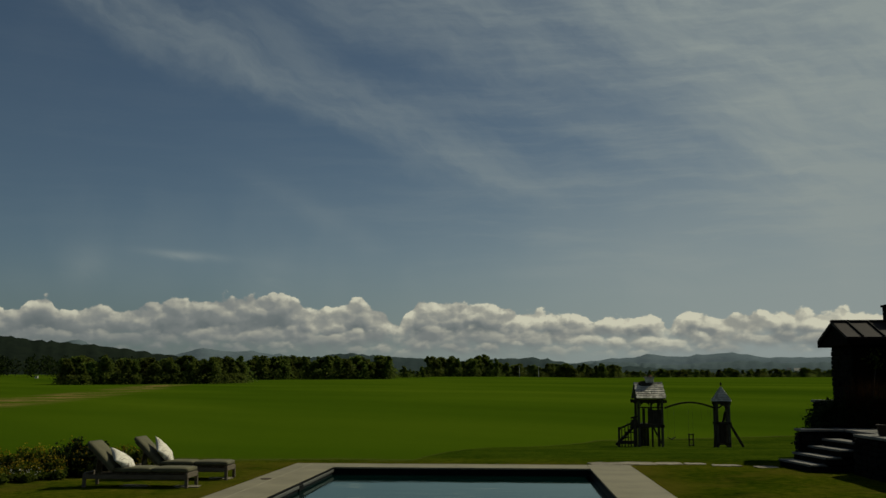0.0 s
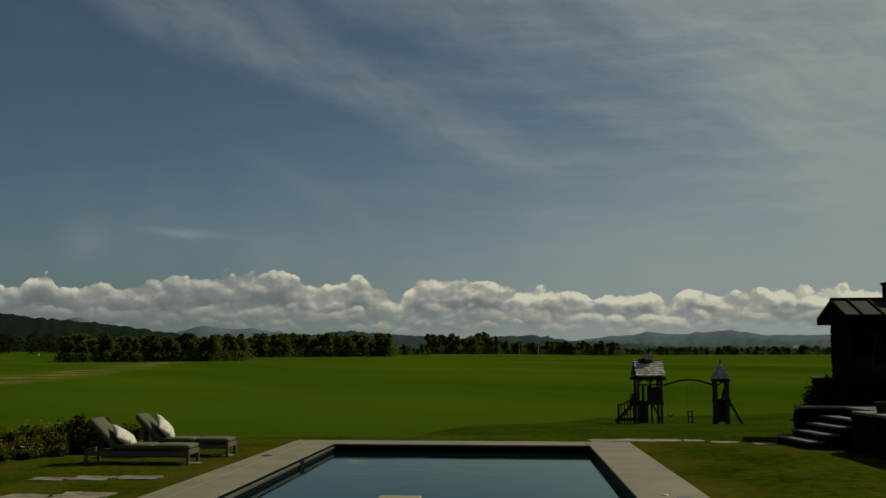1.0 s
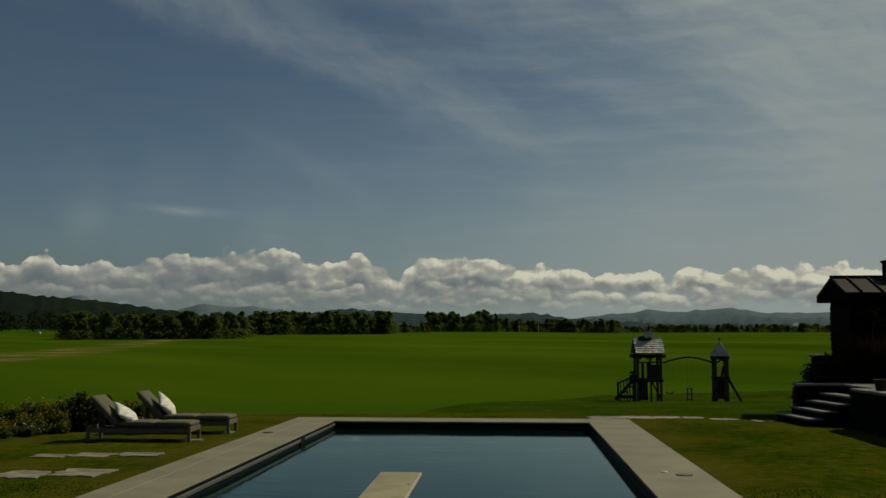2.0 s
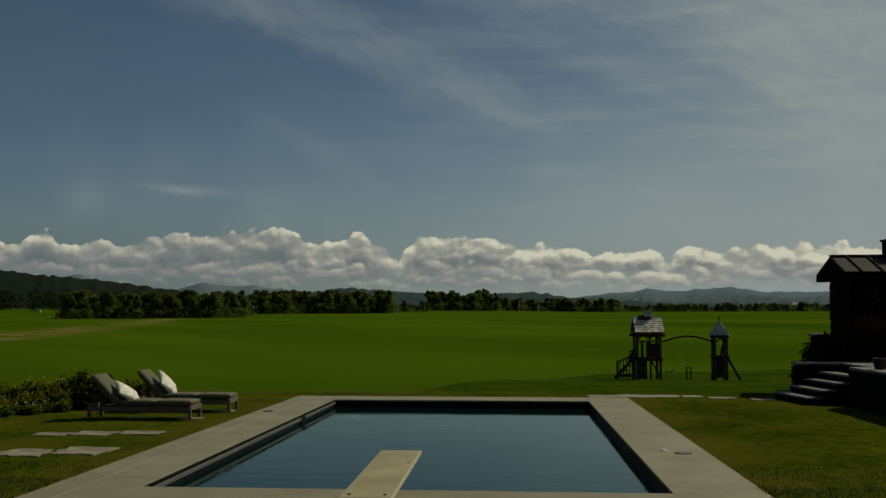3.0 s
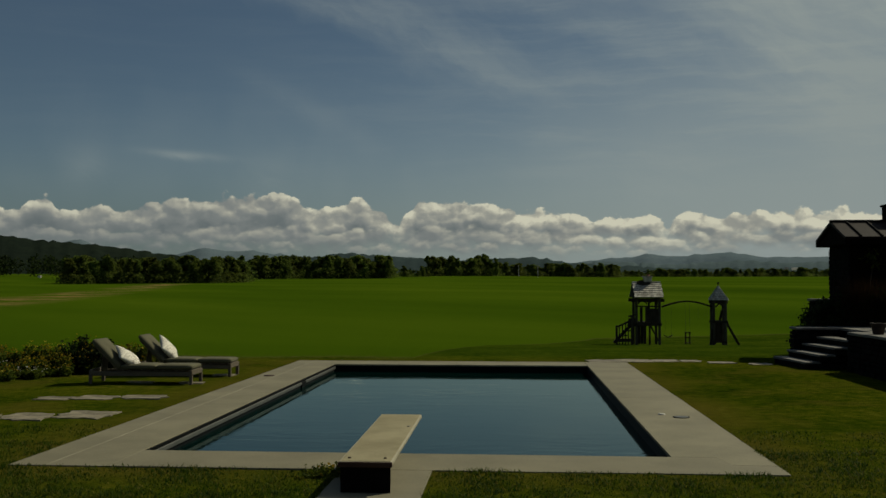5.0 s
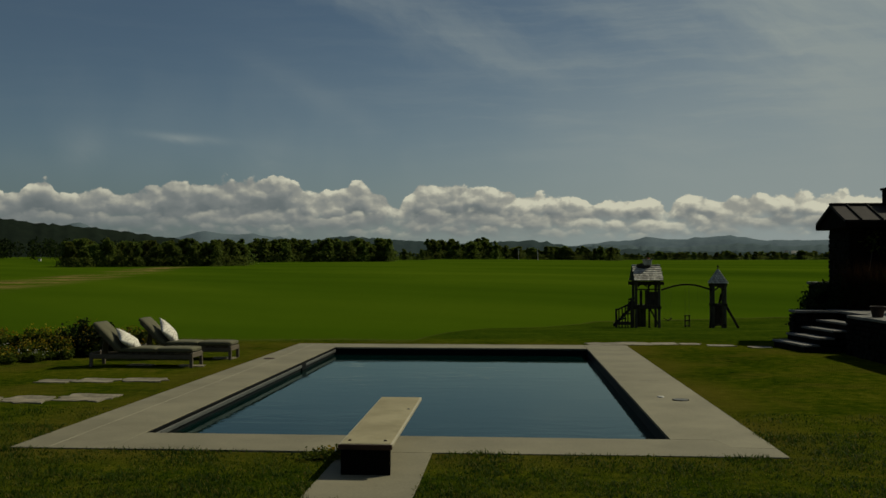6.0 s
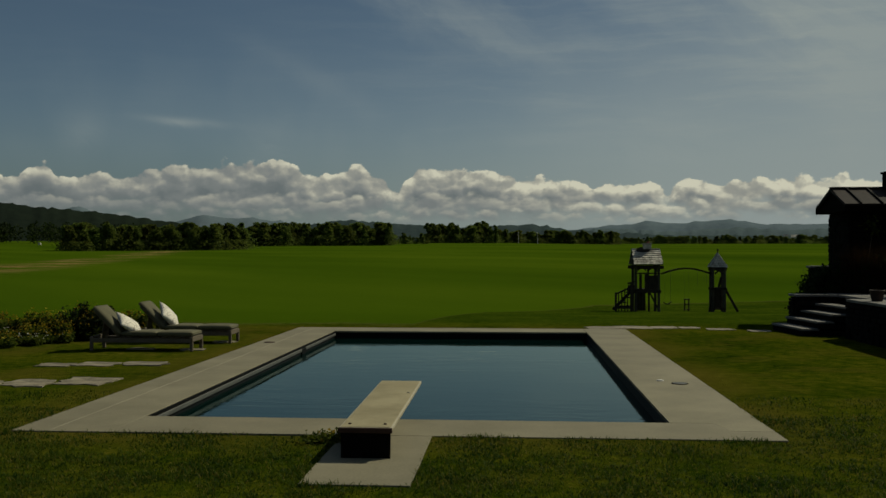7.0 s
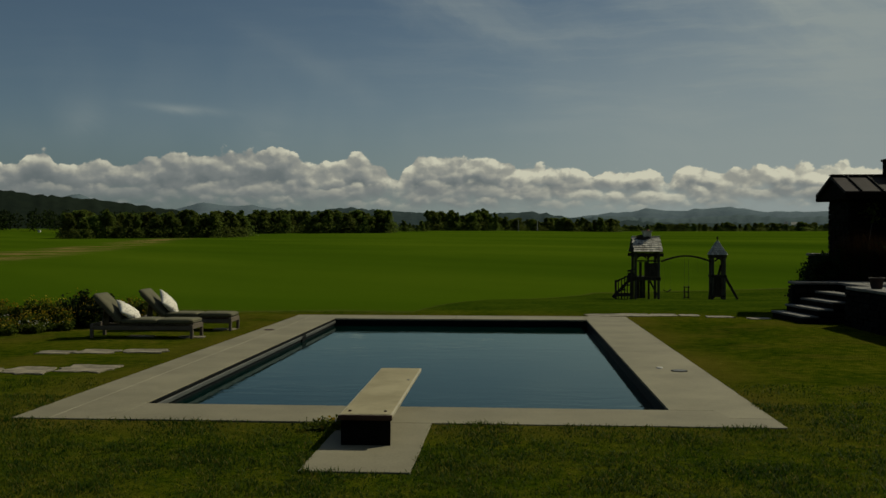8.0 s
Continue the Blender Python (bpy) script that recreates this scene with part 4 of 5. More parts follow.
def turret(at):
    """A small open turret with a pointed roof, a panel and a raking pole."""
    ob = thing("play_turret", at, "narrow dark timber play turret with a pointed shingle roof", "play turret")
    Wt, EAVE = 0.62, 2.02
    for sx in (0.05, Wt - 0.05):
        for sy in (0.05, Wt - 0.05):
            part("post", box((0.11, 0.11, EAVE), (sx, sy, EAVE / 2), 0.008), POST_WOOD, ob)
    for sy in (0.04, Wt - 0.04):
        part("top_beam", box((Wt + 0.1, 0.05, 0.14), (Wt / 2, sy, EAVE - 0.08), 0.006), PLAY_WOOD, ob)
        part("mid_beam", box((Wt + 0.1, 0.05, 0.10), (Wt / 2, sy - 0.02, 1.06), 0.006), PLAY_WOOD, ob)
    for sx in (0.04, Wt - 0.04):
        part("side_beam", box((0.05, Wt, 0.14), (sx, Wt / 2, EAVE - 0.07), 0.006), PLAY_WOOD, ob)
    for sx in (0.12, Wt - 0.12):
        part("arch_bracket", beam((sx, 0.03, EAVE - 0.30), (Wt / 2, 0.03, EAVE - 0.14), 0.03, 0.07), PLAY_WOOD, ob)
    for k in range(3):
        part("panel_board", box((0.11, 0.025, 0.94), (0.20 + k * 0.11, 0.30, 0.60), 0.004), PLAY_WOOD, ob)
    part("low_rail", box((Wt, 0.05, 0.07), (Wt / 2, 0.02, 0.16), 0.005), PLAY_WOOD, ob)
    part("rock_board", beam((-0.10, 0.1, 0.0), (-0.02, 0.1, 0.75), 0.2, 0.05), PLAY_WOOD, ob)
    part("raking_pole", beam((0.60, 0.1, 1.05), (1.16, 0.1, 0.03), 0.09, 0.10), PLAY_WOOD, ob)
    part("raking_pole", beam((0.50, 0.5, 1.55), (0.32, 1.2, 0.03), 0.08, 0.08), PLAY_WOOD, ob)
    bm = bmesh.new()
    bmesh.ops.create_cone(bm, cap_ends=True, segments=4, radius1=0.50, radius2=0.02, depth=0.60, matrix=Matrix.Translation((Wt / 2, Wt / 2, EAVE + 0.30)) @ Matrix.Rotation(radians(45), 4, "Z"))
    roof = part("roof", bm, PLAY_WOOD, ob)
    for face in range(4):
        for c in range(6):
            t0 = c / 6
            width = 0.71 * (1 - t0)
            n = max(1, 6 - c)
            for k in range(n):
                w = width / n
                x = -width / 2 + (k + 0.5) * w
                d = 0.355 * (1 - t0 - 0.08)
                m = Matrix.Translation((Wt / 2, Wt / 2, 0)) @ Matrix.Rotation(radians(90 * face), 4, "Z") @ Matrix.Translation((x, -d - 0.02, EAVE + 0.60 * (t0 + 0.09) + 0.014)) @ Matrix.Rotation(radians(57), 4, "X")
                part("shingle", box((w - 0.006, 0.15, 0.012), (0, 0, 0)), SHINGLE, roof, "", m)
        hip = Matrix.Translation((Wt / 2, Wt / 2, 0)) @ Matrix.Rotation(radians(90 * face), 4, "Z")
        a, b = hip @ Vector((0.365, -0.365, EAVE + 0.0)), hip @ Vector((0, 0, EAVE + 0.63))
        part("hip_cap", beam(a, b, 0.07, 0.03), SHINGLE, roof)
    part("finial", tube((Wt / 2, Wt / 2, EAVE + 0.58), (Wt / 2, Wt / 2, EAVE + 0.84), 0.022, 0.012, 10), PLAY_WOOD, ob)
    part("finial_ball", tube((Wt / 2, Wt / 2, EAVE + 0.72), (Wt / 2, Wt / 2, EAVE + 0.79), 0.045, 0.045, 12), PLAY_WOOD, ob)
    return ob


play_tower(pose(5.49, PLAY_Y, PLAY_Z))
turret(pose(8.90, PLAY_Y, PLAY_Z))
swing = thing("swing_beam", pose(6.70, PLAY_Y + 0.3, PLAY_Z), "arched dark timber swing beam with hanging swings", "swing")
bm = bmesh.new()
pts = []
for i in range(17):
    t = i / 16
    pts.append(Vector((2.24 * t, 0, 1.71 + 0.25 * math.sin(math.pi * t))))
for a, b in zip(pts, pts[1:]):
    beam(a, b + (b - a) * 0.06, 0.10, 0.075, bm, 0.0)
part("arch_beam", bm, PLAY_WOOD, swing)


def hanger(x, zt, zb, name="chain"):
    part(name, tube((x, 0, zb), (x, 0, zt), 0.003, None, 6), CHAIN, swing)


for x in (0.15, 0.42):
    hanger(x, 1.78, 0.40)
part("swing_seat", beam((0.10, 0, 0.43), (0.28, 0, 0.34), 0.2, 0.03), PLAY_WOOD, swing)
part("swing_seat", beam((0.28, 0, 0.34), (0.46, 0, 0.45), 0.2, 0.03), PLAY_WOOD, swing)
for x in (1.05, 1.23):
    hanger(x, 1.93, 0.55)
    part("glider_post", box((0.05, 0.05, 0.55), (x, 0, 0.32), 0.005), PLAY_WOOD, swing)
for z in (0.1, 0.34, 0.56):
    part("glider_bar", box((0.28, 0.12, 0.04), (1.14, 0, z), 0.005), PLAY_WOOD, swing)
for x in (1.62, 1.90, 2.02):
    hanger(x, 1.84, 0.9 + 0.2 * x, "rope")

# ---- terrace, steps and house ----
TZ = 0.88
TERR = thing("terrace", pose(0, 0, 0), "raised fieldstone terrace coloured near-black as in shade, pale flagstone top", "terrace", kind="structure")
TX = 8.10
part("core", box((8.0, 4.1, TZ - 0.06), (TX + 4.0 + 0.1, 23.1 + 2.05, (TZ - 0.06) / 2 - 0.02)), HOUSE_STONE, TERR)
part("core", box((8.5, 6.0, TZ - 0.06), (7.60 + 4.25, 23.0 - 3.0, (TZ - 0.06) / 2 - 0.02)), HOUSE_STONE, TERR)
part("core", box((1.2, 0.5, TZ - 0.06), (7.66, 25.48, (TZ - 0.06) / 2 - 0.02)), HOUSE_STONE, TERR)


def stone_face(parent, p0, along, out, length, height, z0, seed):
    """Rough stones laid in courses on a wall's face."""
    rng = random.Random(seed)
    z = z0
    along, out = Vector(along), Vector(out)
    ang_z = math.degrees(math.atan2(along.y, along.x))
    while z < z0 + height - 0.03:
        hgt = min(rng.uniform(0.09, 0.16), z0 + height - z)
        s = 0.0
        while s < length - 0.05:
            w = min(rng.uniform(0.16, 0.42), length - s)
            c = Vector(p0) + along * (s + w / 2) + out * rng.uniform(0.0, 0.035)
            c.z = z + hgt / 2
            part("stone", box((w - 0.014, 0.10, hgt - 0.012), (0, 0, 0), 0.014), HOUSE_STONE, parent, "", Matrix.Translation(c) @ pose(0, 0, 0, rng.uniform(-2, 2), rng.uniform(-1, 1), ang_z))
            s += w
        z += hgt


stone_face(TERR, (7.58, 23.0, 0), (0, -1, 0), (-1, 0, 0), 3.6, TZ - 0.07, -0.03, 5)
stone_face(TERR, (7.58, 23.02, 0), (1, 0, 0), (0, 1, 0), 0.6, TZ - 0.07, -0.03, 8)
stone_face(TERR, (7.03, 25.22, 0), (1, 0, 0), (0, -1, 0), 1.1, TZ - 0.07, -0.03, 6)
stone_face(TERR, (7.04, 25.70, 0), (0, -1, 0), (-1, 0, 0), 0.46, TZ - 0.07, -0.03, 7)
rng = random.Random(9)
yy = 18.0
for row in range(14):
    xx = TX - 0.05 if yy > 22.9 else 7.50
    d = 0.62 if yy > 22.9 or yy < 22.2 else 22.94 - yy
    while xx < TX + 4.2:
        w = rng.uniform(0.5, 0.95)
        part("paver", box((w - 0.012, d - 0.012, 0.06), (xx + w / 2, yy + d / 2, TZ - 0.03 + rng.uniform(-0.003, 0.003)), 0.008), TREAD, TERR)
        xx += w
    yy += d
for k in range(3):
    part("coping", box((0.41, 0.58, 0.06), (7.20 + 0.42 * k, 25.45, TZ - 0.03 + rng.uniform(0, 0.006)), 0.01), TREAD, TERR)
steps = thing("stone_steps", pose(0, 0, 0), "stone garden steps, risers coloured as in shade, pale treads up to the terrace", "steps", kind="structure")
for k in range(4):
    x0 = 6.57 + 0.337 * k
    top_z = 0.167 * (k + 1)
    turned = pose(x0, 24.32, 0, 0, 0, 6.5)
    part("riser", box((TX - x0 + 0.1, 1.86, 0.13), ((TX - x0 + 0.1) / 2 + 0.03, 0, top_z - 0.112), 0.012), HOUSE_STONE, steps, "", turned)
    part("tread", box((0.40, 1.92, 0.05), (0.20, 0, top_z - 0.025), 0.010), TREAD, steps, "", turned)

# the house: a long low wing, its gable end towards the pool, under a seamed metal roof
HX, HY0, HY1, HZ = 9.02, 27.2, 28.95, 2.98
house = thing("house", pose(0, 0, 0), "timber and stone house wing coloured near-black as in shade, brown metal roof", "house")
LEN = 7.0
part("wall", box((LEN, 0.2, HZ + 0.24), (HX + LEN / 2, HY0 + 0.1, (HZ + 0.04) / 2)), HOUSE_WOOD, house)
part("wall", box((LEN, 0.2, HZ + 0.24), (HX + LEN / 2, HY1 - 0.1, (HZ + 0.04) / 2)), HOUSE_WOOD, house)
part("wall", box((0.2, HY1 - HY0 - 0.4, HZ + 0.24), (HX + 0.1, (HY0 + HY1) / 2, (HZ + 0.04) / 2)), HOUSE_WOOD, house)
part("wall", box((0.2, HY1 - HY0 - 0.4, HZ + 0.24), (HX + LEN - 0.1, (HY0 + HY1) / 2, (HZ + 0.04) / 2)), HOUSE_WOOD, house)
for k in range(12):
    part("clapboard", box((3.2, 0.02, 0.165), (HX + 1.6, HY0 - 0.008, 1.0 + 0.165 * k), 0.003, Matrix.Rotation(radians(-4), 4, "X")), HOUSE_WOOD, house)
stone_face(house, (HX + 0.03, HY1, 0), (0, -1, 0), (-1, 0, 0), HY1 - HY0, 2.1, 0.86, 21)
RY, RZ = (HY0 + HY1) / 2, 3.655
EY0, EY1, EZ, EX = HY0 - 0.38, HY1 + 0.42, 3.18, 8.76
for ye in (EY0, EY1):
    d = Vector((0, ye - RY, EZ - RZ))
    ang_r = math.atan2(abs(d.z), abs(d.y)) * (1 if ye < RY else -1)
    turn_r = Matrix.Rotation(ang_r, 4, "X")
    mid_p = Vector((EX + LEN / 2 + 0.4, RY + d.y / 2, RZ + d.z / 2))
    roof = part("roof", box((LEN + 0.8, d.length, 0.07), mid_p, 0.004, turn_r), ROOF_METAL, house)
    for k in range(13):
        xs = EX + 0.42 + k * 0.55
        part("seam", box((0.035, d.length, 0.045), Vector((xs, mid_p.y, mid_p.z)) + turn_r @ Vector((0, 0, 0.055)), 0.004, turn_r), BLACK, roof)
    part("fascia", box((LEN + 0.8, 0.03, 0.15), (mid_p.x, ye + (0.012 if ye < RY else -0.012), EZ - 0.09), 0.004), HOUSE_WOOD, house)
part("ridge_cap", box((LEN + 0.8, 0.2, 0.05), (EX + LEN / 2 + 0.4, RY, RZ + 0.05), 0.015), ROOF_METAL, house)
part("soffit", box((LEN + 0.7, EY1 - EY0 - 0.06, 0.03), (EX + LEN / 2 + 0.42, RY, EZ - 0.15), 0.003), HOUSE_WOOD, house)
bm = bmesh.new()
pts = [(EY0 + 0.05, EZ - 0.14), (EY1 - 0.05, EZ - 0.14), (EY1 - 0.05, EZ - 0.05), (RY, RZ - 0.04), (EY0 + 0.05, EZ - 0.05)]
v0 = [bm.verts.new((EX + 0.05, y, z)) for y, z in pts]
v1 = [bm.verts.new((EX + 0.10, y, z)) for y, z in pts]
bm.faces.new(v0)
bm.faces.new(v1[::-1])
for i in range(5):
    j = (i + 1) % 5
    bm.faces.new((v0[j], v0[i], v1[i], v1[j]))
part("gable", bm, HOUSE_WOOD, house)
for ye in (EY0, EY1):
    part("barge_board", beam((EX + 0.02, ye, EZ - 0.05), (EX + 0.02, RY, RZ - 0.03), 0.03, 0.14), HOUSE_WOOD, house)
chim = part("chimney", box((0.75, 0.6, 1.1), (10.68, RY + 0.1, RZ - 0.06), 0.02), HOUSE_STONE, house, "stone chimney coloured as in shade")
part("chimney_cap", box((0.82, 0.68, 0.06), (10.68, RY + 0.1, RZ + 0.48), 0.012), HOUSE_STONE, chim)
part("door", box((0.9, 0.04, 2.0), (12.2, HY0 - 0.03, 0.88 + 1.0), 0.006), HOUSE_WOOD, house)
win = part("window", box((0.9, 0.05, 1.0), (10.9, HY0 - 0.035, 2.25), 0.006), HOUSE_WOOD, house)
for sx in (-0.21, 0.21):
    part("pane", box((0.36, 0.01, 0.84), (10.9 + sx, HY0 - 0.064, 2.25), 0.0), GLASS, win)

# an added block with a flat roof, out of view, only to shade the terrace
part("wall", box((5.6, 6.0, 5.7), (15.4, 24.1, 2.83), 0.02), HOUSE_WOOD, house, "unseen block added to shade the terrace")
part("roof", prism([(12.4, 20.9), (18.4, 20.9), (18.4, 27.16), (12.4, 27.16)], 5.68, 5.86), ROOF_METAL, house)

low = thing("garden_wall", pose(0, 0, 0), "low stone garden wall beside the house, coloured as in shade", "wall")
part("core", box((1.0, 0.36, 1.5), (9.16, 29.55, 0.72)), HOUSE_STONE, low)
part("coping", box((1.10, 0.46, 0.07), (9.16, 29.55, 1.50), 0.012), TREAD, low)

pot = thing("flower_pot", pose(7.84, 21.95, TZ + 0.004) @ Matrix.Scale(0.74, 4), "dark brown terracotta flower pot on the terrace", "flower pot")
bm = bmesh.new()
prof = [(0.0, 0.0), (0.15, 0.0), (0.155, 0.02), (0.20, 0.27), (0.225, 0.275), (0.225, 0.32), (0.195, 0.32), (0.18, 0.26), (0.0, 0.26)]
ring_prev = None
for r, z in prof:
    ring_now = [bm.verts.new((r * math.cos(2 * math.pi * i / 24), r * math.sin(2 * math.pi * i / 24), z)) for i in range(24)]
    if ring_prev:
        for i in range(24):
            j = (i + 1) % 24
            bm.faces.new((ring_prev[i], ring_prev[j], ring_now[j], ring_now[i]))
    ring_prev = ring_now
bmesh.ops.remove_doubles(bm, verts=bm.verts, dist=0.0005)
part("pot", bm, TERRACOTTA, pot, "", None, True)
part("soil", tube((0, 0, 0.255), (0, 0, 0.27), 0.185, None, 20), BARK, pot)


# ---- plants ----
def blade_mesh(name, roots, heights, lean, widths, mat, rng, steps_up=2):
    """Grass blades: each a narrow bent strip that ends in a point."""
    n = len(roots)
    a = rng.uniform(0, 2 * np.pi, n)
    side = np.stack([np.cos(a), np.sin(a), np.zeros(n)], 1)
    out = np.stack([-np.sin(a), np.cos(a), np.zeros(n)], 1) * (lean * rng.uniform(0.2, 1.0, n))[:, None]
    up = np.array([0, 0, 1.0])
    h, w = heights[:, None], widths[:, None]
    v = np.stack([roots - side * w, roots + side * w, roots + up * h * 0.55 + out * h * 0.35 + side * w * 0.7, roots + up * h * 0.55 + out * h * 0.35 - side * w * 0.7, roots + up * h * 0.95 + out * h], 1).reshape(-1, 3)
    k = np.arange(n) * 5
    quads = np.stack([k, k + 1, k + 2, k + 3], 1).tolist()
    tris = np.stack([k + 3, k + 2, k + 4], 1).tolist()
    return raw(name, v.tolist(), quads + tris, mat)


def on_lawn(x, y):
    inside_deck = (x > DX0 + 0.03) & (x < DX1 - 0.03) & (y > DY0 + 0.03) & (y < DY1 - 0.03)
    inside_pad = (x > -1.78) & (x < -0.86) & (y > 8.22) & (y < DY0 + 0.1)
    return ~(inside_deck | inside_pad)


rng = np.random.default_rng(4)
spots = []
for x0, x1, y0, y1, per in ((-6.5, 5.5, 6.9, 9.2, 2300), (-7.5, 6.5, 9.2, 12.0, 1300), (-8, -5.3, 12.0, 13.5, 350), (2.7, 7.0, 12.0, 13.5, 350)):
    n = int((x1 - x0) * (y1 - y0) * per)
    s = np.stack([rng.uniform(x0, x1, n), rng.uniform(y0, y1, n)], 1)
    spots.append(s)
spots = np.concatenate(spots)
spots = spots[on_lawn(spots[:, 0], spots[:, 1])]
clump = np.array([noise.noise((x * 1.6, y * 1.6, 2.0)) + 0.6 * noise.noise((x * 5, y * 5, 6.0)) for x, y in spots])
keep = rng.uniform(-0.9, 0.5, len(spots)) < clump
spots, clump = spots[keep], clump[keep]
edge_d = np.minimum.reduce([np.abs(spots[:, 1] - DY0) + 9 * ((spots[:, 0] < DX0) | (spots[:, 0] > DX1)), np.hypot(np.maximum(0, np.abs(spots[:, 0] + 1.32) - 0.48), np.maximum(0, 8.19 - spots[:, 1]))])
h = (0.018 + 0.022 * np.clip(clump + 0.3, 0, 1.2)) * rng.uniform(0.6, 1.5, len(spots)) * (1 + 0.25 * np.exp(-(edge_d / 0.12) ** 2))
roots = np.concatenate([spots, np.full((len(spots), 1), -0.03)], 1)
roots[:, 2] = [ground_z(x, y) - 0.006 for x, y in spots]
tagged(new("lawn_grass", blade_mesh("lawn_grass", roots, h + 0.008, 1.5, 0.0030 + 0.0003 * spots[:, 1], BLADES, rng)), "short uneven green lawn grass with dry tips", "grass", kind="stuff")


def weed_clump(name, x, y, z, w, d, hgt, count, mats, label, category, seed, bloom=0.0, group="", leaf=0.06):
    """A bushy clump: leaning stems, many small leaves and some flower heads."""
    r = np.random.default_rng(seed)
    ob = thing(name, pose(x, y, z), label, category, group)
    n = max(20, count // 14)
    st = np.stack([r.uniform(-w / 2, w / 2, n), r.uniform(-d / 2, d / 2, n), np.zeros(n)], 1)
    hs = hgt * r.uniform(0.55, 1.05, n) * (1 - 0.5 * (np.abs(st[:, 0]) / (w / 2)) ** 3)
    part("stem_mass", blade_mesh("stem_mass", st, hs, 0.3, np.full(n, 0.008), mats[0], r), mats[0], ob)
    pick = r.integers(0, n, count)
    t = r.uniform(0.15, 1.0, count)
    c = st[pick] * (1 + 0.12 * t[:, None]) + np.stack([r.normal(0, 0.07, count), r.normal(0, 0.07, count), hs[pick] * t], 1)
    part("foliage", leaf_mesh("foliage", c, r.uniform(leaf * 0.45, leaf, count), mats[0], r, 1.3), mats[0], ob)
    if bloom:
        k = int(count * bloom)
        pick = r.integers(0, n, k)
        c = st[pick] * 1.12 + np.stack([r.normal(0, 0.05, k), r.normal(0, 0.05, k), hs[pick] * r.uniform(0.82, 1.08, k)], 1)
        part("bloom", leaf_mesh("bloom", c, r.uniform(0.015, 0.035, k), mats[1], r), mats[1], ob)
    for child in ob.children:
        tagged(child, kind="stuff")
    return ob


def mound_bush(name, x, y, w, d, hgt, leaves, mats, label, seed, bloom, group):
    """A leafy bush: overlapping domes of small leaves on leaning stems, flower heads gathered on the crests."""
    r = np.random.default_rng(seed)
    ob = thing(name, pose(x, y, ground_z(x, y) - 0.01), label, "bush", group)
    pts, heads, stems = [], [], []
    for i in range(9):
        c = np.array([r.uniform(-0.42, 0.42) * w, r.uniform(-0.42, 0.42) * d, 0.0])
        top_h = hgt * r.uniform(0.55, 1.0)
        rad = r.uniform(0.13, 0.24) * (0.6 + 0.6 * hgt)
        q = r.normal(size=(leaves // 9, 3))
        q /= np.linalg.norm(q, axis=1)[:, None]
        q *= r.uniform(0.55, 1.05, len(q))[:, None]
        pts.append(c + np.array([0, 0, top_h * 0.55]) + q * np.array([rad, rad, top_h * 0.46]))
        k = max(3, int(bloom * leaves / 9))
        g = r.normal(size=(k, 3)) * np.array([rad * 0.5, rad * 0.5, 0.05])
        heads.append(c + np.array([0, 0, top_h * 0.96]) + g)
        stems.append(c + np.concatenate([r.normal(0, rad * 0.4, (8, 2)), np.zeros((8, 1))], 1))
    pts, heads, stems = np.concatenate(pts), np.concatenate(heads), np.concatenate(stems)
    pts[:, 2] = np.maximum(pts[:, 2], 0.02)
    part("stem_mass", blade_mesh("stem_mass", stems, np.full(len(stems), hgt * 0.85), 0.25, np.full(len(stems), 0.007), mats[0], r), mats[0], ob)
    part("foliage", leaf_mesh("foliage", pts, r.uniform(0.022, 0.05, len(pts)), mats[0], r, 1.3), mats[0], ob)
    part("bloom", leaf_mesh("bloom", heads, r.uniform(0.014, 0.034, len(heads)), mats[1], r), mats[1], ob)
    for child in ob.children:
        tagged(child, kind="stuff")
    return ob


ASTER = leaf_stuff("pale_aster_flowers", (0.30, 0.29, 0.22), (0.50, 0.49, 0.40), None, 2.0)
wr = random.Random(77)
for k in range(22):
    t = (k % 11) / 10
    x = -8.35 - 4.6 * t + wr.uniform(-0.25, 0.25)
    y = (21.9 if k < 11 else 20.5) - 0.9 * t + wr.uniform(-0.4, 0.6)
    if k >= 11 and t < 0.35:
        x -= 1.3
    pale = k in (12, 14, 17)
    mound_bush("aster_bush" if pale else "goldenrod_bush", x, y, wr.uniform(0.8, 1.3), wr.uniform(0.7, 1.1), wr.uniform(0.36, 0.70) if k < 11 else wr.uniform(0.2, 0.42), 1500, (SHRUB, ASTER if pale else GOLDENROD),
               "wild green clump dotted with small pale flowers" if pale else "wild green goldenrod clump with dull yellow flowers", 200 + k, 0.05 if pale else wr.choice((0.04, 0.10, 0.22)), "wild plants beside the loungers")
for k, (x, y, hh) in enumerate(((-9.45, 21.2, 0.86), (-9.0, 21.4, 0.74))):
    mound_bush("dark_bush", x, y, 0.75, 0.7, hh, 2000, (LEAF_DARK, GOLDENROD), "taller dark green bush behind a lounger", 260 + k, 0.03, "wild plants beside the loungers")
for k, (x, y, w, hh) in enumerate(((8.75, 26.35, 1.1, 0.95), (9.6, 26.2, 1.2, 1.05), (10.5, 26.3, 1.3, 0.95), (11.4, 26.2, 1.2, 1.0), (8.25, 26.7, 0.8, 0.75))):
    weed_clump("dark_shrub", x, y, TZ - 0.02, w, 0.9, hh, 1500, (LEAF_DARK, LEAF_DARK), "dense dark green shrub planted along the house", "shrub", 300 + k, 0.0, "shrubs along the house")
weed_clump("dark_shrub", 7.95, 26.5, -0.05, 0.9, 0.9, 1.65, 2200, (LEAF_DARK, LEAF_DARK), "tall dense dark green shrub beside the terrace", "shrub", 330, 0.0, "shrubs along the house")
r = np.random.default_rng(31)
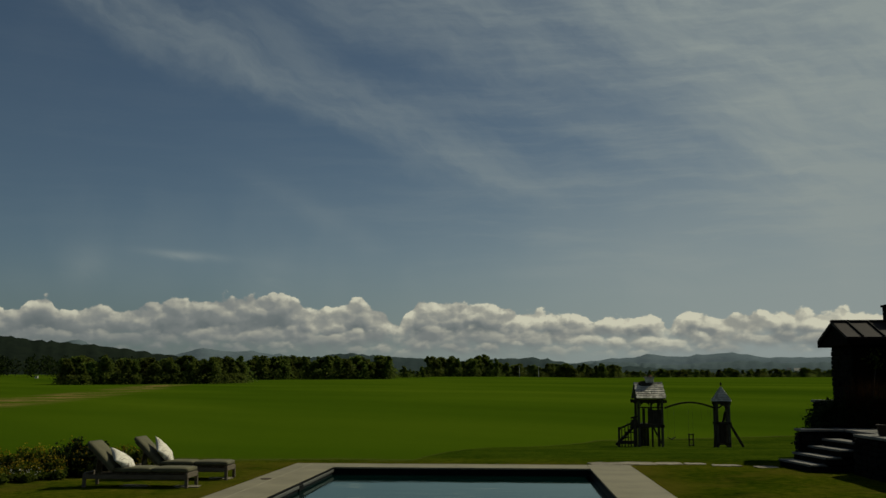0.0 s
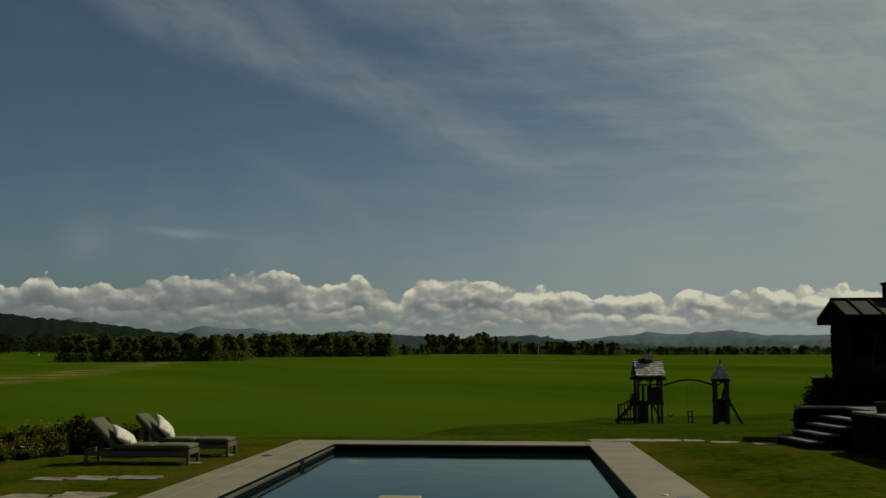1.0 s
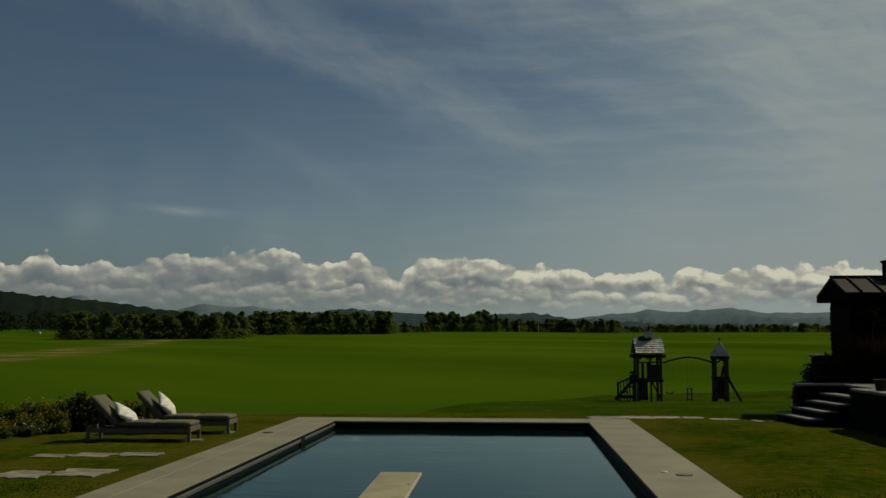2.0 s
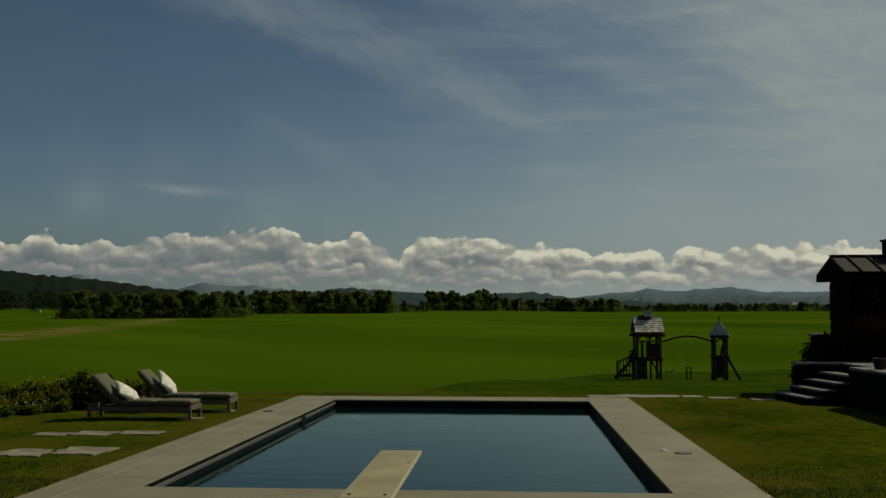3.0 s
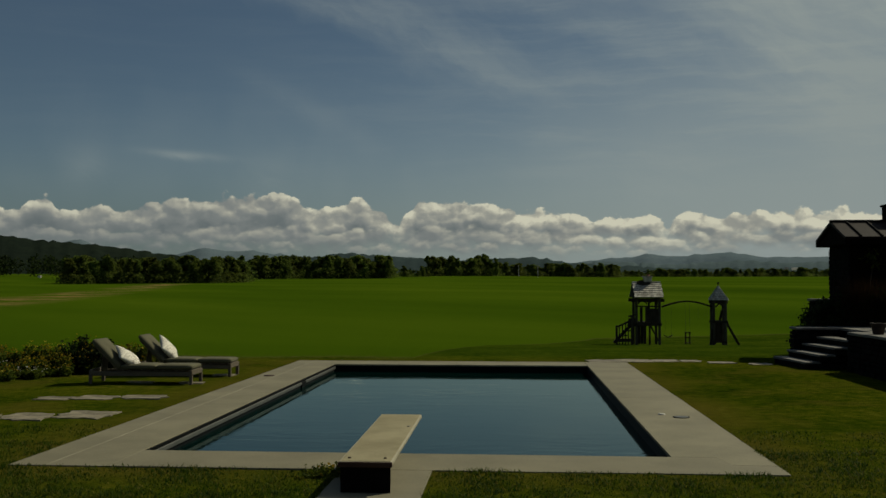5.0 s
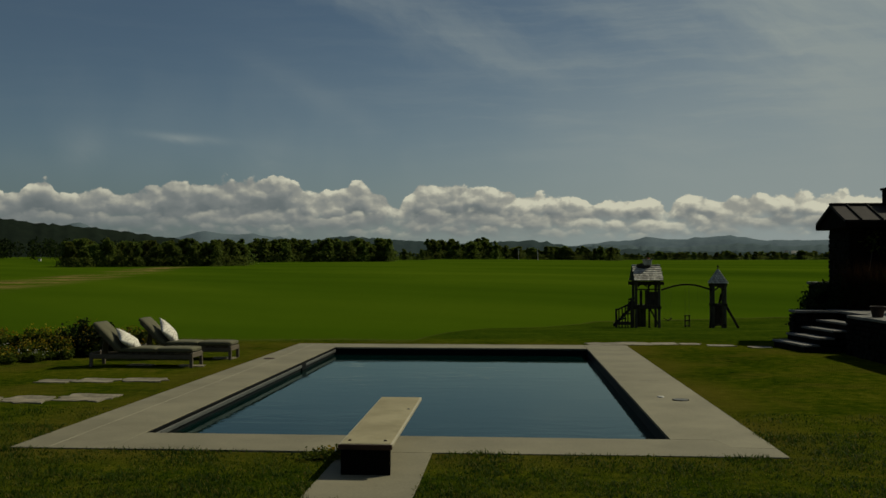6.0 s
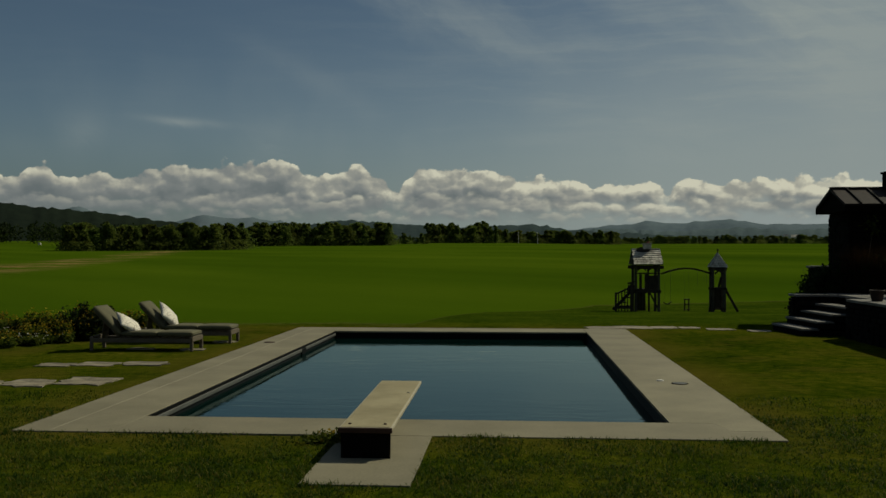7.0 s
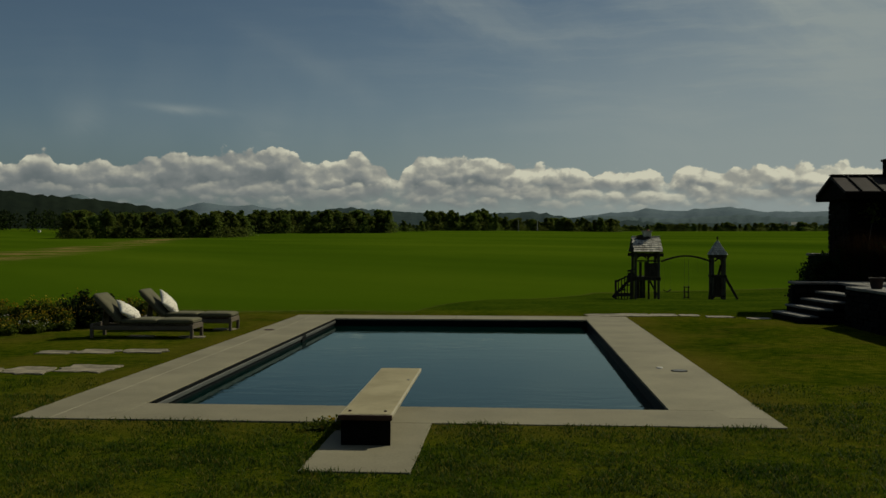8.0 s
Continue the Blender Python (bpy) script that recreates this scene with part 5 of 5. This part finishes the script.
for k, (x, y) in enumerate(((8.7, 26.15), (9.15, 26.0), (9.6, 25.9), (10.1, 25.9), (10.6, 25.8))):
    n = 600
    roots_g = np.stack([r.normal(0, 0.16, n), r.normal(0, 0.14, n), np.zeros(n)], 1)
    ob = new("ornamental_grass", blade_mesh("ornamental_grass", roots_g, r.uniform(0.8, 1.45, n), 0.35, np.full(n, 0.0035), REED, r))
    ob.matrix_basis = pose(x, y, TZ - 0.02)
    tagged(ob, "tall reddish-brown ornamental grass by the house wall", "grass", "ornamental grasses")
c = np.stack([r.normal(0, 0.13, 90), r.normal(0, 0.12, 90), r.normal(0, 0.16, 90)], 1)
vine = thing("climbing_plant", pose(9.28, 26.95, TZ - 0.02), "thin climbing plant with sunlit green leaves", "climber")
part("stem", tube((0, 0, 0), (0.25, 0.0, 1.75), 0.018, 0.008, 8), BARK, vine)
part("foliage", leaf_mesh("foliage", c + np.array([0.25, -0.05, 1.75]), r.uniform(0.03, 0.055, 90), SHRUB, r, 1.2), SHRUB, vine)
weed_clump("board_weed", -1.93, 10.12, -0.02, 0.34, 0.28, 0.12, 600, (SHRUB, GOLDENROD), "leafy green weed growing beside the diving board", "weed", 401, 0.03, "", 0.026)


# ---- trees ----
def tree_meshes(kind, seed):
    """Trunk with limbs, and a crown of many leaf clumps in uneven masses, for a tree 10 m high."""
    r = np.random.default_rng(seed)
    bm = bmesh.new()
    tube((0, 0, -0.3), (0.1, 0, 6.5), 0.22, 0.08, 8, bm)
    masses = []
    n = 9 if kind == "broad" else 11
    for i in range(n):
        t = (i + 0.5) / n
        if kind == "broad":
            z, rad = 2.2 + 6.6 * t, 2.3 * math.sin(math.pi * (0.16 + 0.72 * t)) ** 0.8
        else:
            z, rad = 1.2 + 8.0 * t, 1.5 * math.sin(math.pi * (0.14 + 0.78 * t)) ** 0.7
        a = r.uniform(0, 6.28)
        off = rad * r.uniform(0.2, 0.6)
        c = np.array([off * math.cos(a), off * math.sin(a), z])
        masses.append((c, rad * r.uniform(0.55, 0.85)))
        tube((0, 0, z * 0.72), tuple(c), 0.07, 0.025, 5, bm)
    pts = []
    for c, rad in masses:
        k = 230
        d = r.normal(size=(k, 3))
        d /= np.linalg.norm(d, axis=1)[:, None]
        pts.append(c + d * rad * (r.uniform(0.45, 1.05, k)[:, None]) * np.array([1, 1, 1.05]))
    skirt = np.stack([r.normal(0, 1.5, 420), r.normal(0, 1.5, 420), r.uniform(0.1, 4.2, 420)], 1)
    pts = np.concatenate(pts + [skirt])
    return mesh_of("trunk", bm, BARK), leaf_mesh("crown", pts, r.uniform(0.20, 0.42, len(pts)), LEAF, r, 1.0)


KINDS = [tree_meshes("broad" if i % 2 else "tall", 60 + i) for i in range(6)]


def place_tree(a, dist, hgt, wide, k, group, label="leafy green tree at the edge of the field"):
    x, y = dist * math.sin(radians(a)), dist * math.cos(radians(a))
    trunk, crown = KINDS[k % len(KINDS)]
    s = hgt / 10
    ob = thing("tree", Matrix.Translation((x, y, ground_z(x, y) - 0.1)) @ Matrix.Rotation(k * 2.4, 4, "Z") @ Matrix.Diagonal((s * wide, s * wide, s, 1)), label, "tree", group)
    part("trunk", trunk, BARK, ob)
    part("crown", crown, LEAF, ob)


tr = random.Random(12)


def grove(a0, a1, dist, deep, count, lo, hi, wide, group):
    for i in range(count):
        a = a0 + (a1 - a0) * (i + tr.uniform(-0.4, 0.4) + 0.5) / count
        place_tree(a, dist + tr.uniform(0, deep), tr.uniform(lo, hi), tr.uniform(0.75, 1.2) * wide, tr.randrange(1000), group)


grove(-24.9, -15.3, 395, 45, 84, 7.5, 12.5, 1.45, "grove at the edge of the field")
grove(-15.3, -7.1, 560, 40, 70, 10.0, 14.5, 1.45, "second grove")
grove(-4.9, -0.9, 720, 40, 30, 11.0, 17.5, 1.35, "clump in the middle of the field")
grove(-0.9, 6.2, 760, 60, 46, 6.5, 12.0, 1.9, "row of trees beyond the field")
grove(6.3, 18.2, 980, 80, 90, 5.0, 10.5, 2.4, "far hedgerow")
grove(-7.2, -4.8, 640, 30, 12, 4.5, 8.0, 1.5, "low trees between the groves")


def woods(name, a0, a1, d0, d1, count, lo, hi, label, seed, mat):
    """A far wood, too thick to count."""
    r = np.random.default_rng(seed)
    pts, sz = [], []
    for i in range(count):
        a, d, hgt = radians(r.uniform(a0, a1)), r.uniform(d0, d1), r.uniform(lo, hi)
        x, y = d * math.sin(a), d * math.cos(a)
        z = ground_z(x, y)
        k = 60
        q = r.normal(size=(k, 3))
        q /= np.linalg.norm(q, axis=1)[:, None]
        pts.append(np.array([x, y, z + hgt * 0.52]) + q * np.array([hgt * 0.33, hgt * 0.33, hgt * 0.5]) * r.uniform(0.6, 1.0, k)[:, None])
        sz.append(np.full(k, hgt * 0.085))
    ob = new(name, leaf_mesh(name, np.concatenate(pts), np.concatenate(sz), mat, r))
    return tagged(ob, label, "woods", kind="stuff")


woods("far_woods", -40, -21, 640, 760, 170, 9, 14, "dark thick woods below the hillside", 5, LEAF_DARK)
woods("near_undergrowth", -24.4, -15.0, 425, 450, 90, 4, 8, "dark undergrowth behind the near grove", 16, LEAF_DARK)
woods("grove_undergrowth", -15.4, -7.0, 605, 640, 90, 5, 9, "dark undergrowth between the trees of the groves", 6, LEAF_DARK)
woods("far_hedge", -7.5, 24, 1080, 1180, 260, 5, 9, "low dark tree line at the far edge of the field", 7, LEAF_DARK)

farm = thing("white_shed", Matrix.Translation((-273, 556, ground_z(-273, 556))) @ Matrix.Diagonal((0.45, 0.45, 0.6, 1)), "tiny white shed at the edge of the far woods", "shed")
part("body", box((3.4, 2.6, 2.0), (0, 0, 1.0), 0.03), PALE_PAINT, farm)
part("roof", prism([(-1.9, -1.5), (1.9, -1.5), (1.9, 1.5), (-1.9, 1.5)], 2.0, 2.15), PALE_PAINT, farm)
for az_p in (0.35, 1.45):
    x, y = 735 * math.sin(radians(az_p)), 735 * math.cos(radians(az_p))
    pole = thing("utility_pole", pose(x, y, ground_z(x, y) - 0.2), "pale wooden utility pole at the far field edge", "pole", "far poles")
    part("shaft", tube((0, 0, 0), (0, 0, 8.5), 0.20, 0.15, 8), PALE_PAINT, pole)
    part("cross_arm", box((1.8, 0.14, 0.14), (0, 0, 8.0), 0.02), PALE_PAINT, pole)


def farmhouse(az_h, dist, w, d, eave, top, mats):
    """A far pale farmhouse with a gable roof and small windows."""
    x, y = dist * math.sin(radians(az_h)), dist * math.cos(radians(az_h))
    ob = thing("farmhouse", pose(x, y, ground_z(x, y) - 0.1, 0, 0, -az_h), "small pale farmhouse among the far trees", "farmhouse", "far farm buildings")
    part("wall", box((w, d, eave), (0, 0, eave / 2), 0.02), mats[0], ob)
    bm = bmesh.new()
    ends = []
    for sx in (-w / 2 - 0.3, w / 2 + 0.3):
        ends.append([bm.verts.new((sx, yy, zz)) for yy, zz in ((-d / 2 - 0.4, eave - 0.1), (d / 2 + 0.4, eave - 0.1), (0, top))])
    bm.faces.new(ends[0][::-1])
    bm.faces.new(ends[1])
    for i in range(3):
        k = (i + 1) % 3
        bm.faces.new((ends[0][i], ends[0][k], ends[1][k], ends[1][i]))
    part("roof", bm, mats[1], ob)
    for k in range(3):
        part("window", box((0.9, 0.06, 1.3), ((k - 1) * w * 0.3, -d / 2 - 0.02, eave * 0.55), 0.01), GLASS, ob)


farmhouse(15.55, 1075, 6.5, 6.0, 8.0, 10.5, (PALE_PAINT, SHINGLE))
farmhouse(15.1, 1078, 3.4, 4.0, 8.4, 10.8, (PALE_PAINT, SHINGLE))
